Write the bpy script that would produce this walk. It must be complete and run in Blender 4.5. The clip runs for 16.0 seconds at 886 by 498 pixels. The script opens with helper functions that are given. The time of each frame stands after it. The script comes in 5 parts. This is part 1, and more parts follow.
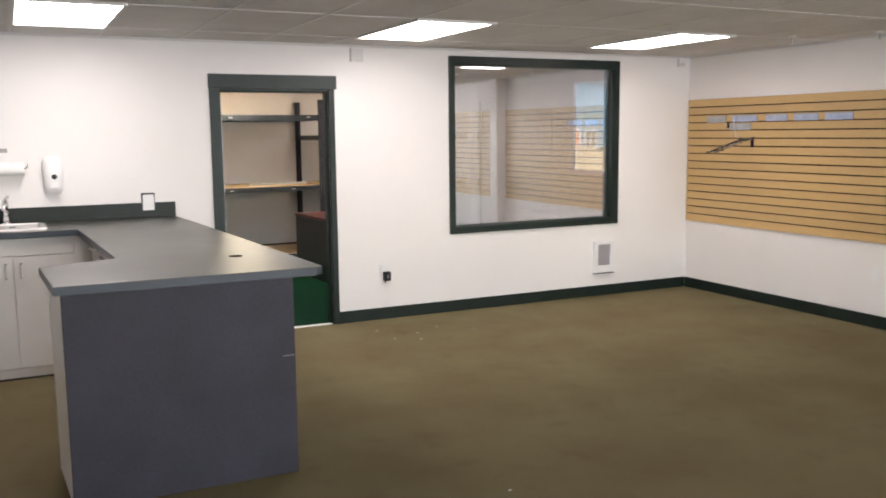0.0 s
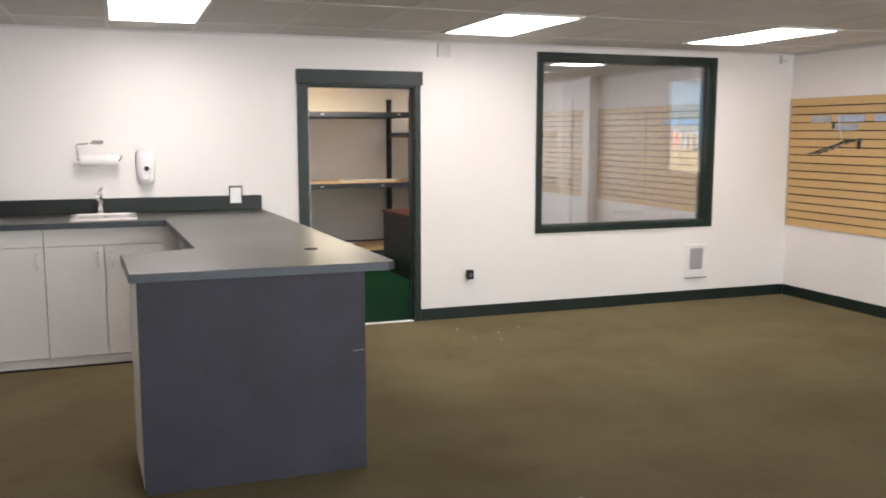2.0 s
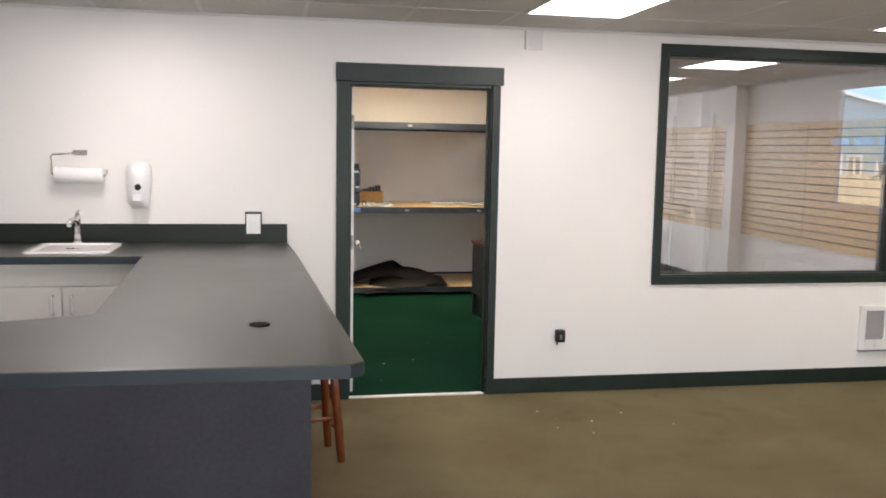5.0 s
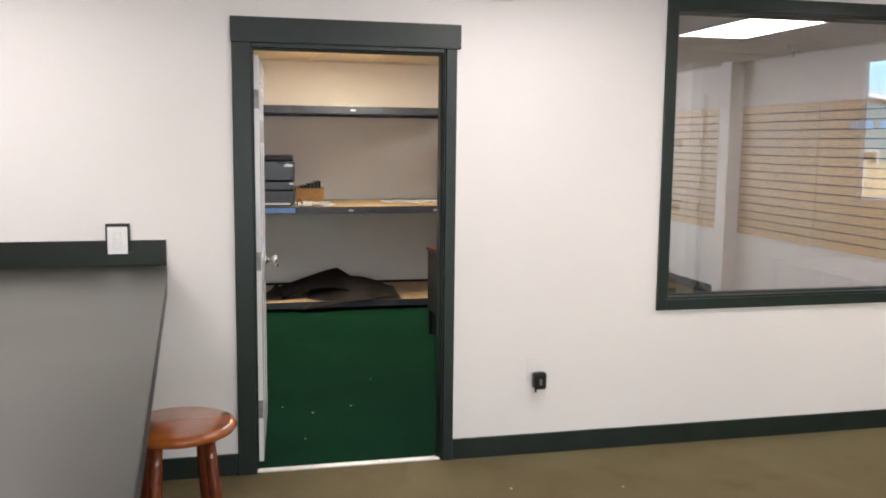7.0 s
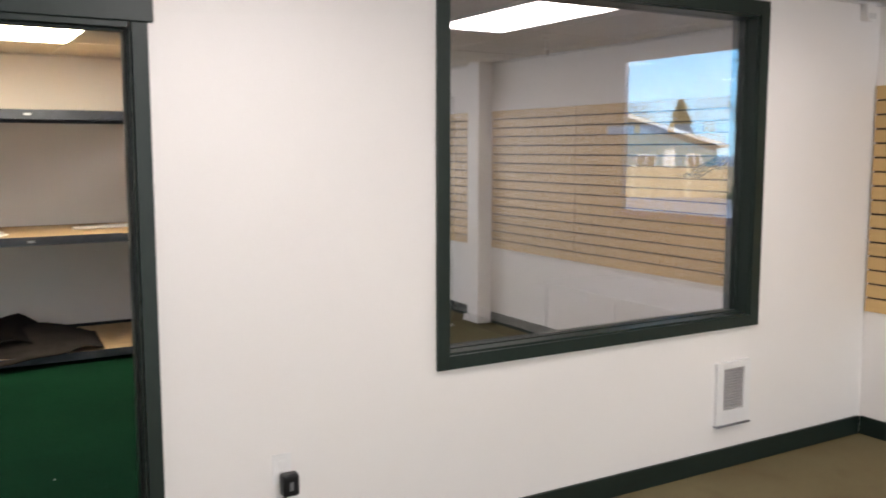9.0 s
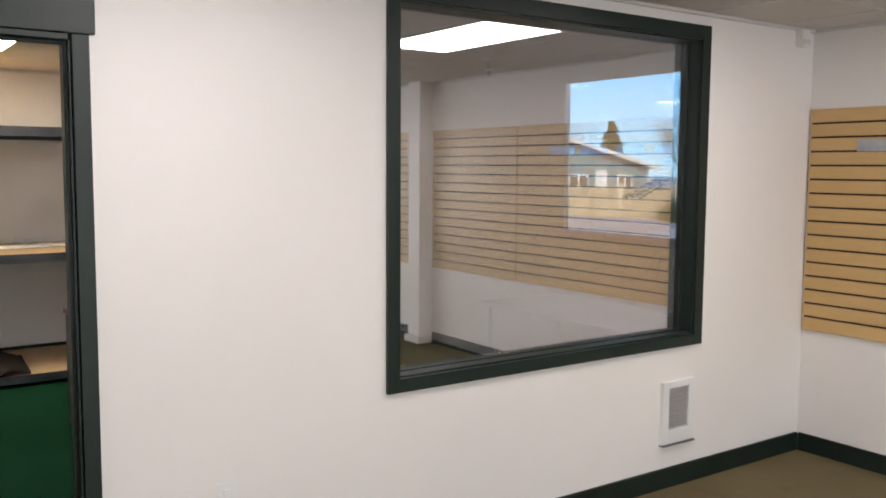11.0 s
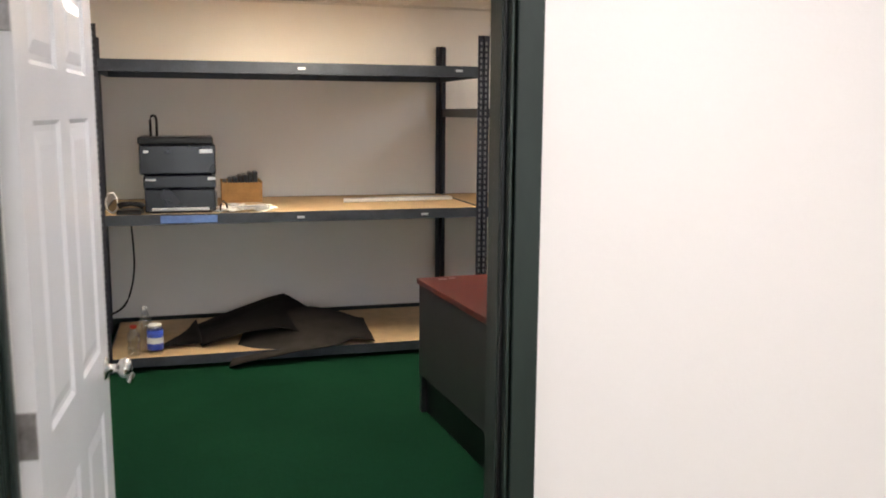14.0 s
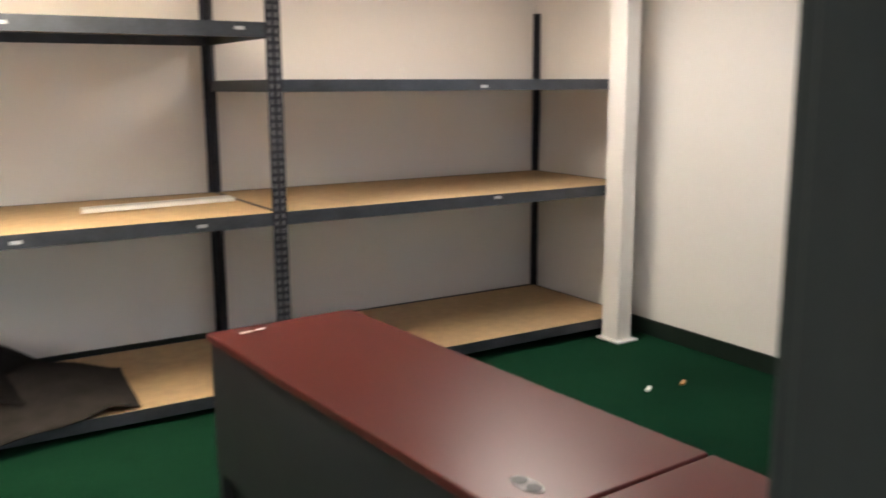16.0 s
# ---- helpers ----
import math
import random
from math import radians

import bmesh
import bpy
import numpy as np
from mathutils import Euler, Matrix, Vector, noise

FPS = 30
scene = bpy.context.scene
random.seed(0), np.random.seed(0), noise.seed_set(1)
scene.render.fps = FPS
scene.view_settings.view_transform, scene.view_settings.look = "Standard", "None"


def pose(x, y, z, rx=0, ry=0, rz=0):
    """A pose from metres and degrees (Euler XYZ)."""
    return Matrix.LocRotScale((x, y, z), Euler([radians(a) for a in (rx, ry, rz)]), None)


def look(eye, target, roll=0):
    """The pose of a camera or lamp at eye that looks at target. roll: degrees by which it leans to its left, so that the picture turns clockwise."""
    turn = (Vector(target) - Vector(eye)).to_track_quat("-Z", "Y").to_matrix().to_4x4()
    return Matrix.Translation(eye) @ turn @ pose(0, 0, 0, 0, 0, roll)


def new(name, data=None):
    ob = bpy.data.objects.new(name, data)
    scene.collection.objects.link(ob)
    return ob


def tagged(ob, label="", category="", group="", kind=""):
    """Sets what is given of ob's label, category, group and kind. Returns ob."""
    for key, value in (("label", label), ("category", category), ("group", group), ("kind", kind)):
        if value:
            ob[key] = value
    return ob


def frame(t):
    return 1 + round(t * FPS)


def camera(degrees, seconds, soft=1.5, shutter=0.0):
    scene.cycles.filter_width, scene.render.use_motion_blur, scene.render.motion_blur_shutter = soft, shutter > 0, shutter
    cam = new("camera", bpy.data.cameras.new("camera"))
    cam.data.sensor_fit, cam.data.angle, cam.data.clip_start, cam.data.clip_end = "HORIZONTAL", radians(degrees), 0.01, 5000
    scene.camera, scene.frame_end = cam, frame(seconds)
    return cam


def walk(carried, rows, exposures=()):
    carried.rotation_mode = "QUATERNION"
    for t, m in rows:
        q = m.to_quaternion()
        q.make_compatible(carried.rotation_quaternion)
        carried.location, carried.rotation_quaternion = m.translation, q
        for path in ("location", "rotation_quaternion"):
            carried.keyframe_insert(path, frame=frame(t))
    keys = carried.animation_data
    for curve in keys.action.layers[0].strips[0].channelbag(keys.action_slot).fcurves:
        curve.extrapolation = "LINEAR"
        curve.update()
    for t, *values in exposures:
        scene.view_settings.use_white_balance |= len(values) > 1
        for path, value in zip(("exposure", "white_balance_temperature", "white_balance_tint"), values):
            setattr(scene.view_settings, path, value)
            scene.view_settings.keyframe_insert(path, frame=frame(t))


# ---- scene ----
cam = camera(53.3, 16.0, soft=1.8, shutter=0.5)
PATH = [
    (0, (0.808, 0.278, 1.672), (1.681, 2.058, 1.411), -0.6),
    (0.5, (0.806, 0.269, 1.679), (1.624, 2.075, 1.419), -0.0),
    (1, (0.808, 0.272, 1.677), (1.595, 2.095, 1.438), -0.2),
    (1.5, (0.844, 0.276, 1.682), (1.596, 2.113, 1.436), -0.1),
    (2, (0.941, 0.329, 1.64), (1.617, 2.194, 1.381), 0.0),
    (2.5, (1.041, 0.549, 1.625), (1.644, 2.435, 1.346), 0.1),
    (3, (1.177, 0.754, 1.673), (1.791, 2.637, 1.395), 0.4),
    (3.5, (1.408, 1.008, 1.631), (1.912, 2.928, 1.384), 0.5),
    (6, (2.079, 2.633, 1.629), (2.448, 4.587, 1.408), 1.1),
    (6.5, (2.159, 2.985, 1.634), (2.647, 4.909, 1.387), 0.4),
    (7, (2.309, 3.378, 1.607), (2.767, 5.31, 1.366), 0.6),
    (7.5, (2.384, 3.751, 1.602), (2.832, 5.677, 1.308), 0.9),
    (8, (2.485, 4.135, 1.634), (3.026, 6.035, 1.321), 1.3),
    (8.5, (2.646, 4.381, 1.637), (3.482, 6.179, 1.379), 0.2),
    (9, (2.691, 4.542, 1.637), (3.704, 6.251, 1.412), 0.0),
    (9.5, (2.68, 4.592, 1.651), (3.807, 6.227, 1.414), 0.4),
    (12, (2.626, 4.680, 1.618), (3.765, 6.315, 1.460), 0.3),
    (12.5, (2.600, 4.872, 1.609), (3.559, 6.602, 1.312), 0.1),
    (13, (2.657, 5.250, 1.600), (3.416, 7.078, 1.320), -0.7),
    (13.5, (2.699, 5.626, 1.588), (3.253, 7.52, 1.263), -0.2),
    (14, (2.726, 6.006, 1.619), (3.264, 7.908, 1.315), 0.4),
    (14.5, (2.845, 6.419, 1.622), (3.319, 8.336, 1.311), -2.1),
    (15, (2.895, 6.859, 1.56), (3.449, 8.751, 1.227), -1.0),
    (15.5, (2.87, 7.157, 1.62), (3.683, 8.943, 1.235), -1.4),
    (15.8, (2.908, 7.345, 1.612), (3.863, 9.065, 1.239), 0.0),
    (15.9, (2.937, 7.406, 1.615), (3.931, 9.105, 1.249), -0.0),
    (16, (2.966, 7.470, 1.621), (4.004, 9.144, 1.255), -0.3),
]
walk(cam, [(t, look(eye, target, roll)) for t, eye, target, roll in PATH],
     exposures=[(0, 1.50), (3.5, 1.43), (6.5, 1.33), (7.5, 1.38), (8.0, 1.38), (9.0, 1.26), (9.5, 1.24), (12.0, 1.13), (12.5, 1.19), (13.0, 1.26), (13.5, 1.38), (14.0, 1.50), (14.5, 1.74), (15.0, 1.92), (15.5, 1.56), (16.0, 1.78)])

# ---- world, sun and lamps ----
H = 2.42            # ceiling height
HW = H + 0.06       # walls run up behind the ceiling
WY = 7.60           # face of the partition wall with door and interior window
WB = 7.714           # its other face
RX = 7.31           # exterior wall
SUN_AZ, SUN_EL = 232.0, 28.0
world = bpy.data.worlds.new("world")
scene.world = world
world.use_nodes = True
wn = world.node_tree.nodes
sky = wn.new("ShaderNodeTexSky")
sky.sky_type = 'NISHITA'
sky.sun_disc = False
sky.dust_density = 0.4
sky.ozone_density = 1.6
sky.sun_elevation = radians(SUN_EL)
sky.sun_rotation = radians(SUN_AZ)
wn["Background"].inputs["Strength"].default_value = 0.15
world.node_tree.links.new(sky.outputs["Color"], wn["Background"].inputs["Color"])
sun_data = bpy.data.lights.new("sun", 'SUN')
sun_data.energy = 4.5
sun_data.angle = radians(0.6)
sun_data.color = (1.0, 0.95, 0.87)
sun = new("sun", sun_data)
az, el = radians(SUN_AZ), radians(SUN_EL)
sun_from = Vector((math.sin(az) * math.cos(el), math.cos(az) * math.cos(el), math.sin(el)))
sun.matrix_world = look(tuple(sun_from * 60), (0, 0, 0))
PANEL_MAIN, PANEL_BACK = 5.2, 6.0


# ---- materials ----
def node_material(name):
    m = bpy.data.materials.new(name)
    m.use_nodes = True
    nt = m.node_tree
    return m, nt, nt.nodes["Principled BSDF"]


def surface(name, color, rough=0.5, metal=0.0, vary=0.12, scale=3.0, fine=60.0, bump=0.05,
            tint=None, stretch=(1, 1, 1), spec=0.5, object_vary=0.0, coat=0.0, gloss_vary=0.08):
    """Base colour with blotches at a large scale, grain at a fine one, and a fine bump."""
    m, nt, b = node_material(name)
    n, l = nt.nodes, nt.links
    tc = n.new("ShaderNodeTexCoord")
    mp = n.new("ShaderNodeMapping")
    mp.inputs["Scale"].default_value = stretch
    l.new(tc.outputs["Object"], mp.inputs["Vector"])
    big = n.new("ShaderNodeTexNoise")
    big.inputs["Scale"].default_value = scale
    big.inputs["Detail"].default_value = 5
    small = n.new("ShaderNodeTexNoise")
    small.inputs["Scale"].default_value = fine
    small.inputs["Detail"].default_value = 3
    l.new(mp.outputs["Vector"], big.inputs["Vector"])
    l.new(mp.outputs["Vector"], small.inputs["Vector"])
    ramp = n.new("ShaderNodeValToRGB")
    dark = [c * (1 - vary) for c in color]
    lite = list(tint) if tint else [min(1, c * (1 + vary)) for c in color]
    ramp.color_ramp.elements[0].position, ramp.color_ramp.elements[1].position = 0.32, 0.68
    ramp.color_ramp.elements[0].color = (*dark, 1)
    ramp.color_ramp.elements[1].color = (*lite, 1)
    l.new(big.outputs["Fac"], ramp.inputs["Fac"])
    grain = n.new("ShaderNodeMix")
    grain.data_type, grain.blend_type = 'RGBA', 'OVERLAY'
    grain.inputs["Factor"].default_value = min(1.0, vary * 2.0)
    l.new(ramp.outputs["Color"], grain.inputs["A"])
    l.new(small.outputs["Color"], grain.inputs["B"])
    bw = n.new("ShaderNodeRGBToBW")
    l.new(small.outputs["Color"], bw.inputs["Color"])
    l.new(bw.outputs["Val"], grain.inputs["B"])
    out = grain.outputs["Result"]
    if object_vary:
        info = n.new("ShaderNodeObjectInfo")
        hsv = n.new("ShaderNodeHueSaturation")
        mr = n.new("ShaderNodeMapRange")
        mr.inputs["To Min"].default_value, mr.inputs["To Max"].default_value = 1 - object_vary, 1 + object_vary
        l.new(info.outputs["Random"], mr.inputs["Value"])
        l.new(mr.outputs["Result"], hsv.inputs["Value"])
        l.new(out, hsv.inputs["Color"])
        out = hsv.outputs["Color"]
    l.new(out, b.inputs["Base Color"])
    rr = n.new("ShaderNodeMapRange")
    rr.inputs["To Min"].default_value, rr.inputs["To Max"].default_value = max(0.02, rough - gloss_vary), min(1, rough + gloss_vary)
    l.new(big.outputs["Fac"], rr.inputs["Value"])
    l.new(rr.outputs["Result"], b.inputs["Roughness"])
    b.inputs["Metallic"].default_value = metal
    b.inputs["Specular IOR Level"].default_value = spec
    b.inputs["Coat Weight"].default_value = coat
    if bump:
        bp = n.new("ShaderNodeBump")
        bp.inputs["Strength"].default_value = bump
        bp.inputs["Distance"].default_value = 0.01
        l.new(small.outputs["Fac"], bp.inputs["Height"])
        l.new(bp.outputs["Normal"], b.inputs["Normal"])
    return m


def carpet(name, a, b_col, stain, scale=1.1):
    """Low pile: two wool tones, worn paths and stains, with a pile bump."""
    m, nt, b = node_material(name)
    n, l = nt.nodes, nt.links
    tc = n.new("ShaderNodeTexCoord")
    big = n.new("ShaderNodeTexNoise")
    big.inputs["Scale"].default_value, big.inputs["Detail"].default_value = scale, 6
    mid = n.new("ShaderNodeTexNoise")
    mid.inputs["Scale"].default_value, mid.inputs["Detail"].default_value = 5.5, 8
    pile = n.new("ShaderNodeTexNoise")
    pile.inputs["Scale"].default_value, pile.inputs["Detail"].default_value = 240.0, 2
    for t in (big, mid, pile):
        l.new(tc.outputs["Object"], t.inputs["Vector"])
    r = n.new("ShaderNodeValToRGB")
    r.color_ramp.elements[0].position, r.color_ramp.elements[1].position = 0.36, 0.64
    r.color_ramp.elements[0].color, r.color_ramp.elements[1].color = (*a, 1), (*b_col, 1)
    l.new(big.outputs["Fac"], r.inputs["Fac"])
    sr = n.new("ShaderNodeMapRange")
    sr.inputs["From Min"].default_value, sr.inputs["From Max"].default_value = 0.55, 0.85
    sr.inputs["To Max"].default_value = 0.45
    l.new(mid.outputs["Fac"], sr.inputs["Value"])
    mx = n.new("ShaderNodeMix")
    mx.data_type = 'RGBA'
    l.new(sr.outputs["Result"], mx.inputs["Factor"])
    l.new(r.outputs["Color"], mx.inputs["A"])
    mx.inputs["B"].default_value = (*stain, 1)
    pr = n.new("ShaderNodeMapRange")
    pr.inputs["From Min"].default_value, pr.inputs["From Max"].default_value = 0.3, 0.7
    pr.inputs["To Min"].default_value, pr.inputs["To Max"].default_value = 0.7, 1.3
    l.new(pile.outputs["Fac"], pr.inputs["Value"])
    hv = n.new("ShaderNodeHueSaturation")
    l.new(mx.outputs["Result"], hv.inputs["Color"])
    l.new(pr.outputs["Result"], hv.inputs["Value"])
    l.new(hv.outputs["Color"], b.inputs["Base Color"])
    b.inputs["Roughness"].default_value = 0.95
    b.inputs["Specular IOR Level"].default_value = 0.04
    b.inputs["Sheen Weight"].default_value = 0.0
    bp = n.new("ShaderNodeBump")
    bp.inputs["Strength"].default_value, bp.inputs["Distance"].default_value = 0.5, 0.006
    l.new(pile.outputs["Fac"], bp.inputs["Height"])
    l.new(bp.outputs["Normal"], b.inputs["Normal"])
    return m


def glowing(name, color, strength):
    m, nt, b = node_material(name)
    b.inputs["Base Color"].default_value = (0.8, 0.8, 0.8, 1)
    b.inputs["Emission Color"].default_value = (*color, 1)
    b.inputs["Emission Strength"].default_value = strength
    return m


def see_through(name, mirror_share, mirror_color, pass_color):
    """A pane: a share of mirror and the rest tinted clear."""
    m = bpy.data.materials.new(name)
    m.use_nodes = True
    nt = m.node_tree
    n, l = nt.nodes, nt.links
    n.remove(n["Principled BSDF"])
    g = n.new("ShaderNodeBsdfGlossy")
    g.inputs["Roughness"].default_value = 0.0
    g.inputs["Color"].default_value = (*mirror_color, 1)
    t = n.new("ShaderNodeBsdfTransparent")
    t.inputs["Color"].default_value = (*pass_color, 1)
    mix = n.new("ShaderNodeMixShader")
    mix.inputs["Fac"].default_value = mirror_share
    l.new(t.outputs[0], mix.inputs[1])
    l.new(g.outputs[0], mix.inputs[2])
    l.new(mix.outputs[0], n["Material Output"].inputs["Surface"])
    return m


M_WALL = surface("wall_paint", (0.81, 0.78, 0.755), 0.6, vary=0.025, scale=0.9, fine=90, bump=0.06)
M_WALL_BACK = surface("wall_paint_back", (0.79, 0.765, 0.74), 0.6, vary=0.03, scale=0.9, fine=90, bump=0.06)
M_CEIL = surface("acoustic_tile", (0.62, 0.60, 0.58), 0.9, vary=0.05, scale=2.0, fine=130, bump=0.25)
M_GRID = surface("ceiling_grid", (0.66, 0.64, 0.62), 0.5, vary=0.03)
M_TRIM = surface("dark_green_paint", (0.011, 0.020, 0.016), 0.42, spec=0.35, vary=0.15, scale=4, fine=50, bump=0.04, stretch=(1, 1, 0.3))
M_BASE = surface("dark_green_base", (0.009, 0.017, 0.013), 0.45, spec=0.35, vary=0.18, scale=5, fine=60, bump=0.04)
M_COUNTER = surface("dark_laminate", (0.044, 0.046, 0.037), 0.33, spec=0.72, vary=0.05, scale=1.3, fine=220, bump=0.02)
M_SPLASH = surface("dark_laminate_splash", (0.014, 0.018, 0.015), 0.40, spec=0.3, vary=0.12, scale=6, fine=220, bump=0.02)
M_EDGE = surface("laminate_edge", (0.030, 0.042, 0.056), 0.35, vary=0.10, scale=6, fine=150, bump=0.02)
M_PANEL = surface("grey_panel_paint", (0.039, 0.037, 0.049), 0.58, spec=0.3, vary=0.16, scale=3.2, fine=70, bump=0.05)
M_CAB = surface("white_cabinet", (0.82, 0.785, 0.76), 0.35, vary=0.03, scale=2, fine=90, bump=0.02)
M_KICK = surface("toe_kick", (0.30, 0.29, 0.28), 0.5, vary=0.1)
M_HANDLE = surface("white_plastic_handle", (0.80, 0.80, 0.80), 0.25, vary=0.02, bump=0)
M_CARPET = carpet("olive_carpet", (0.148, 0.117, 0.063), (0.172, 0.146, 0.080), (0.098, 0.066, 0.038), 1.3)
M_GREEN = carpet("green_carpet", (0.0050, 0.029, 0.0145), (0.0068, 0.038, 0.0185), (0.0040, 0.022, 0.0115))
M_SLAT = surface("maple_slat", (0.56, 0.37, 0.155), 0.45, vary=0.07, scale=2.5, fine=40, bump=0.02, stretch=(1, 0.12, 1), object_vary=0.03)
M_GROOVE = surface("slat_groove", (0.045, 0.028, 0.014), 0.8, vary=0.2)
M_STEEL = surface("dark_rack_steel", (0.022, 0.022, 0.032), 0.4, metal=0.3, vary=0.2, scale=8, fine=60, bump=0.03)
M_STEEL2 = surface("grey_rack_steel", (0.050, 0.056, 0.068), 0.42, metal=0.4, vary=0.2, scale=8, fine=60, bump=0.03)
M_BOARD = surface("particle_board", (0.50, 0.345, 0.19), 0.7, vary=0.09, scale=14, fine=180, bump=0.08)
M_DESK = surface("mahogany_top", (0.085, 0.016, 0.014), 0.30, vary=0.04, scale=0.8, fine=70, bump=0.0, spec=0.42, gloss_vary=0.015)
M_DESKBODY = surface("charcoal_metal", (0.030, 0.031, 0.034), 0.45, metal=0.2, vary=0.12, scale=5, fine=90, bump=0.03)
M_BLACK = surface("black_plastic", (0.006, 0.006, 0.007), 0.35, spec=0.35, vary=0.2, fine=120, bump=0.02)
M_PRINTER = surface("printer_plastic", (0.006, 0.008, 0.015), 0.26, spec=0.5, vary=0.2, fine=120, bump=0.02)
M_MAT = surface("rubber_mat", (0.010, 0.008, 0.0075), 0.85, spec=0.15, vary=0.3, scale=9, fine=160, bump=0.3)
M_MAT2 = surface("felt_backing", (0.030, 0.026, 0.024), 0.95, vary=0.25, scale=9, fine=160, bump=0.3, spec=0.1)
M_TAPE = surface("blue_tape", (0.11, 0.20, 0.48), 0.35, vary=0.2, scale=9, bump=0)
M_LITTER = surface("grey_scrap", (0.45, 0.44, 0.42), 0.9, vary=0.1, bump=0)
M_CHROME = surface("chrome", (0.72, 0.71, 0.70), 0.12, metal=1.0, vary=0.05, bump=0)
M_NICKEL = surface("brushed_nickel", (0.62, 0.59, 0.55), 0.25, metal=1.0, vary=0.06, bump=0.02)
M_HINGE = surface("dull_hinge", (0.28, 0.26, 0.25), 0.45, metal=0.8, vary=0.2, scale=30, bump=0.05)
M_WHITE = surface("white_plastic", (0.80, 0.79, 0.78), 0.35, vary=0.02, bump=0)
M_CERAMIC = surface("white_enamel", (0.82, 0.80, 0.77), 0.12, vary=0.02, bump=0)
M_PAPER = surface("paper", (0.82, 0.81, 0.79), 0.85, vary=0.03, fine=120, bump=0.05)
M_DOOR = surface("white_door_paint", (0.80, 0.79, 0.79), 0.24, vary=0.02, scale=2, fine=80, bump=0.03)
M_WOOD = surface("orange_stained_wood", (0.36, 0.100, 0.020), 0.20, vary=0.20, scale=3, fine=40, bump=0.03, stretch=(1.0, 3, 1), coat=0.4)
M_WOODLEG = surface("red_stained_wood", (0.17, 0.038, 0.012), 0.25, vary=0.28, scale=5, fine=40, bump=0.03, stretch=(6, 6, 0.6), coat=0.4)
M_BOX = surface("tan_cardboard", (0.36, 0.20, 0.075), 0.8, vary=0.15, scale=10, fine=90, bump=0.06)
M_GREY = surface("grey_metal_grille", (0.20, 0.20, 0.21), 0.5, metal=0.4, vary=0.1)
M_GRILLE = surface("pale_grey_grille", (0.42, 0.40, 0.41), 0.5, vary=0.1)
M_HOLDER = surface("grey_label_holder", (0.36, 0.38, 0.42), 0.3, vary=0.12, scale=12, bump=0)
M_HOLDER_BLUE = surface("blue_label_strip", (0.36, 0.42, 0.58), 0.35, vary=0.14, scale=14, bump=0)
M_BLUE = surface("blue_label", (0.03, 0.07, 0.42), 0.4, vary=0.25, scale=20, bump=0)
M_RED = surface("red_cap", (0.55, 0.05, 0.02), 0.4, vary=0.1, bump=0)
M_BOTTLE = see_through("clear_bottle", 0.16, (1, 1, 1), (0.84, 0.86, 0.88))
M_SILVER = surface("silver_mark", (0.55, 0.56, 0.58), 0.4, metal=0.3, vary=0.1, bump=0)
M_THRESH = surface("threshold_metal", (0.78, 0.77, 0.74), 0.35, metal=0.3, vary=0.08, scale=20, bump=0.03)
M_MIRROR = see_through("one_way_glass", 0.57, (0.90, 0.89, 0.91), (0.96, 0.97, 0.99))
M_GLASS = see_through("window_glass", 0.06, (1, 1, 1), (0.93, 0.95, 0.95))
M_LAMP = glowing("troffer_diffuser", (1.0, 0.915, 0.908), PANEL_MAIN)
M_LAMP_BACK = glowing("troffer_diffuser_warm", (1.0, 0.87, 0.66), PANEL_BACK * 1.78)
# diffuser of an unseen panel, added as fill light
M_LAMP_FILL = glowing("troffer_diffuser_fill", (0.97, 0.93, 1.0), PANEL_BACK * 0.58)
# diffuser of an unseen panel, placed from desk glare and lamp spacing
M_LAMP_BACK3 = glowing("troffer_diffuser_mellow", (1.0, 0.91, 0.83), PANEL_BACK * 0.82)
# white sill; the blue sky's light is put into its lavender colour
M_SILL = surface("sky_tinted_sill", (0.70, 0.66, 0.90), 0.4, vary=0.08, scale=8)
M_GROUND = surface("pale_pavement", (0.48, 0.48, 0.54), 0.9, vary=0.15, scale=0.3, fine=8, bump=0.1)
M_SIDING = surface("blue_grey_siding", (0.085, 0.205, 0.270), 0.7, vary=0.1, scale=2, fine=30, stretch=(1, 1, 8))
M_ROOF = surface("asphalt_shingle", (0.09, 0.085, 0.085), 0.9, vary=0.2, scale=3, fine=20)
M_POST = surface("pale_fence_post", (0.62, 0.54, 0.40), 0.8, vary=0.15, scale=3, fine=40)
M_FENCE = surface("weathered_fence", (0.47, 0.37, 0.24), 0.85, vary=0.25, scale=3, fine=40, stretch=(4, 4, 0.5), object_vary=0.12)
M_CONIFER = surface("conifer_needles", (0.045, 0.062, 0.030), 0.9, vary=0.35, scale=3, fine=20)
M_TWIG = surface("bare_twigs", (0.17, 0.135, 0.12), 0.9, vary=0.3, scale=3, fine=20)
M_GLASSDARK = surface("dark_window_glass", (0.02, 0.025, 0.03), 0.1, vary=0.1, bump=0)
M_ORANGE = surface("orange_red_paint", (0.52, 0.12, 0.05), 0.6, vary=0.1)


# ---- mesh helpers ----
def cut_box(bm, x0, x1, y0, y1, z0, z1, bevel=0.0, seg=2):
    """A box between two corners, with bevelled edges, added to bm."""
    r = bmesh.ops.create_cube(bm, size=1.0)
    vs = r["verts"]
    for v in vs:
        v.co = Vector(((x0 + x1) / 2 + v.co.x * (x1 - x0), (y0 + y1) / 2 + v.co.y * (y1 - y0), (z0 + z1) / 2 + v.co.z * (z1 - z0)))
    if bevel:
        es = list({e for v in vs for e in v.link_edges})
        bmesh.ops.bevel(bm, geom=es, offset=bevel, segments=seg, affect='EDGES', profile=0.6)
    return bm


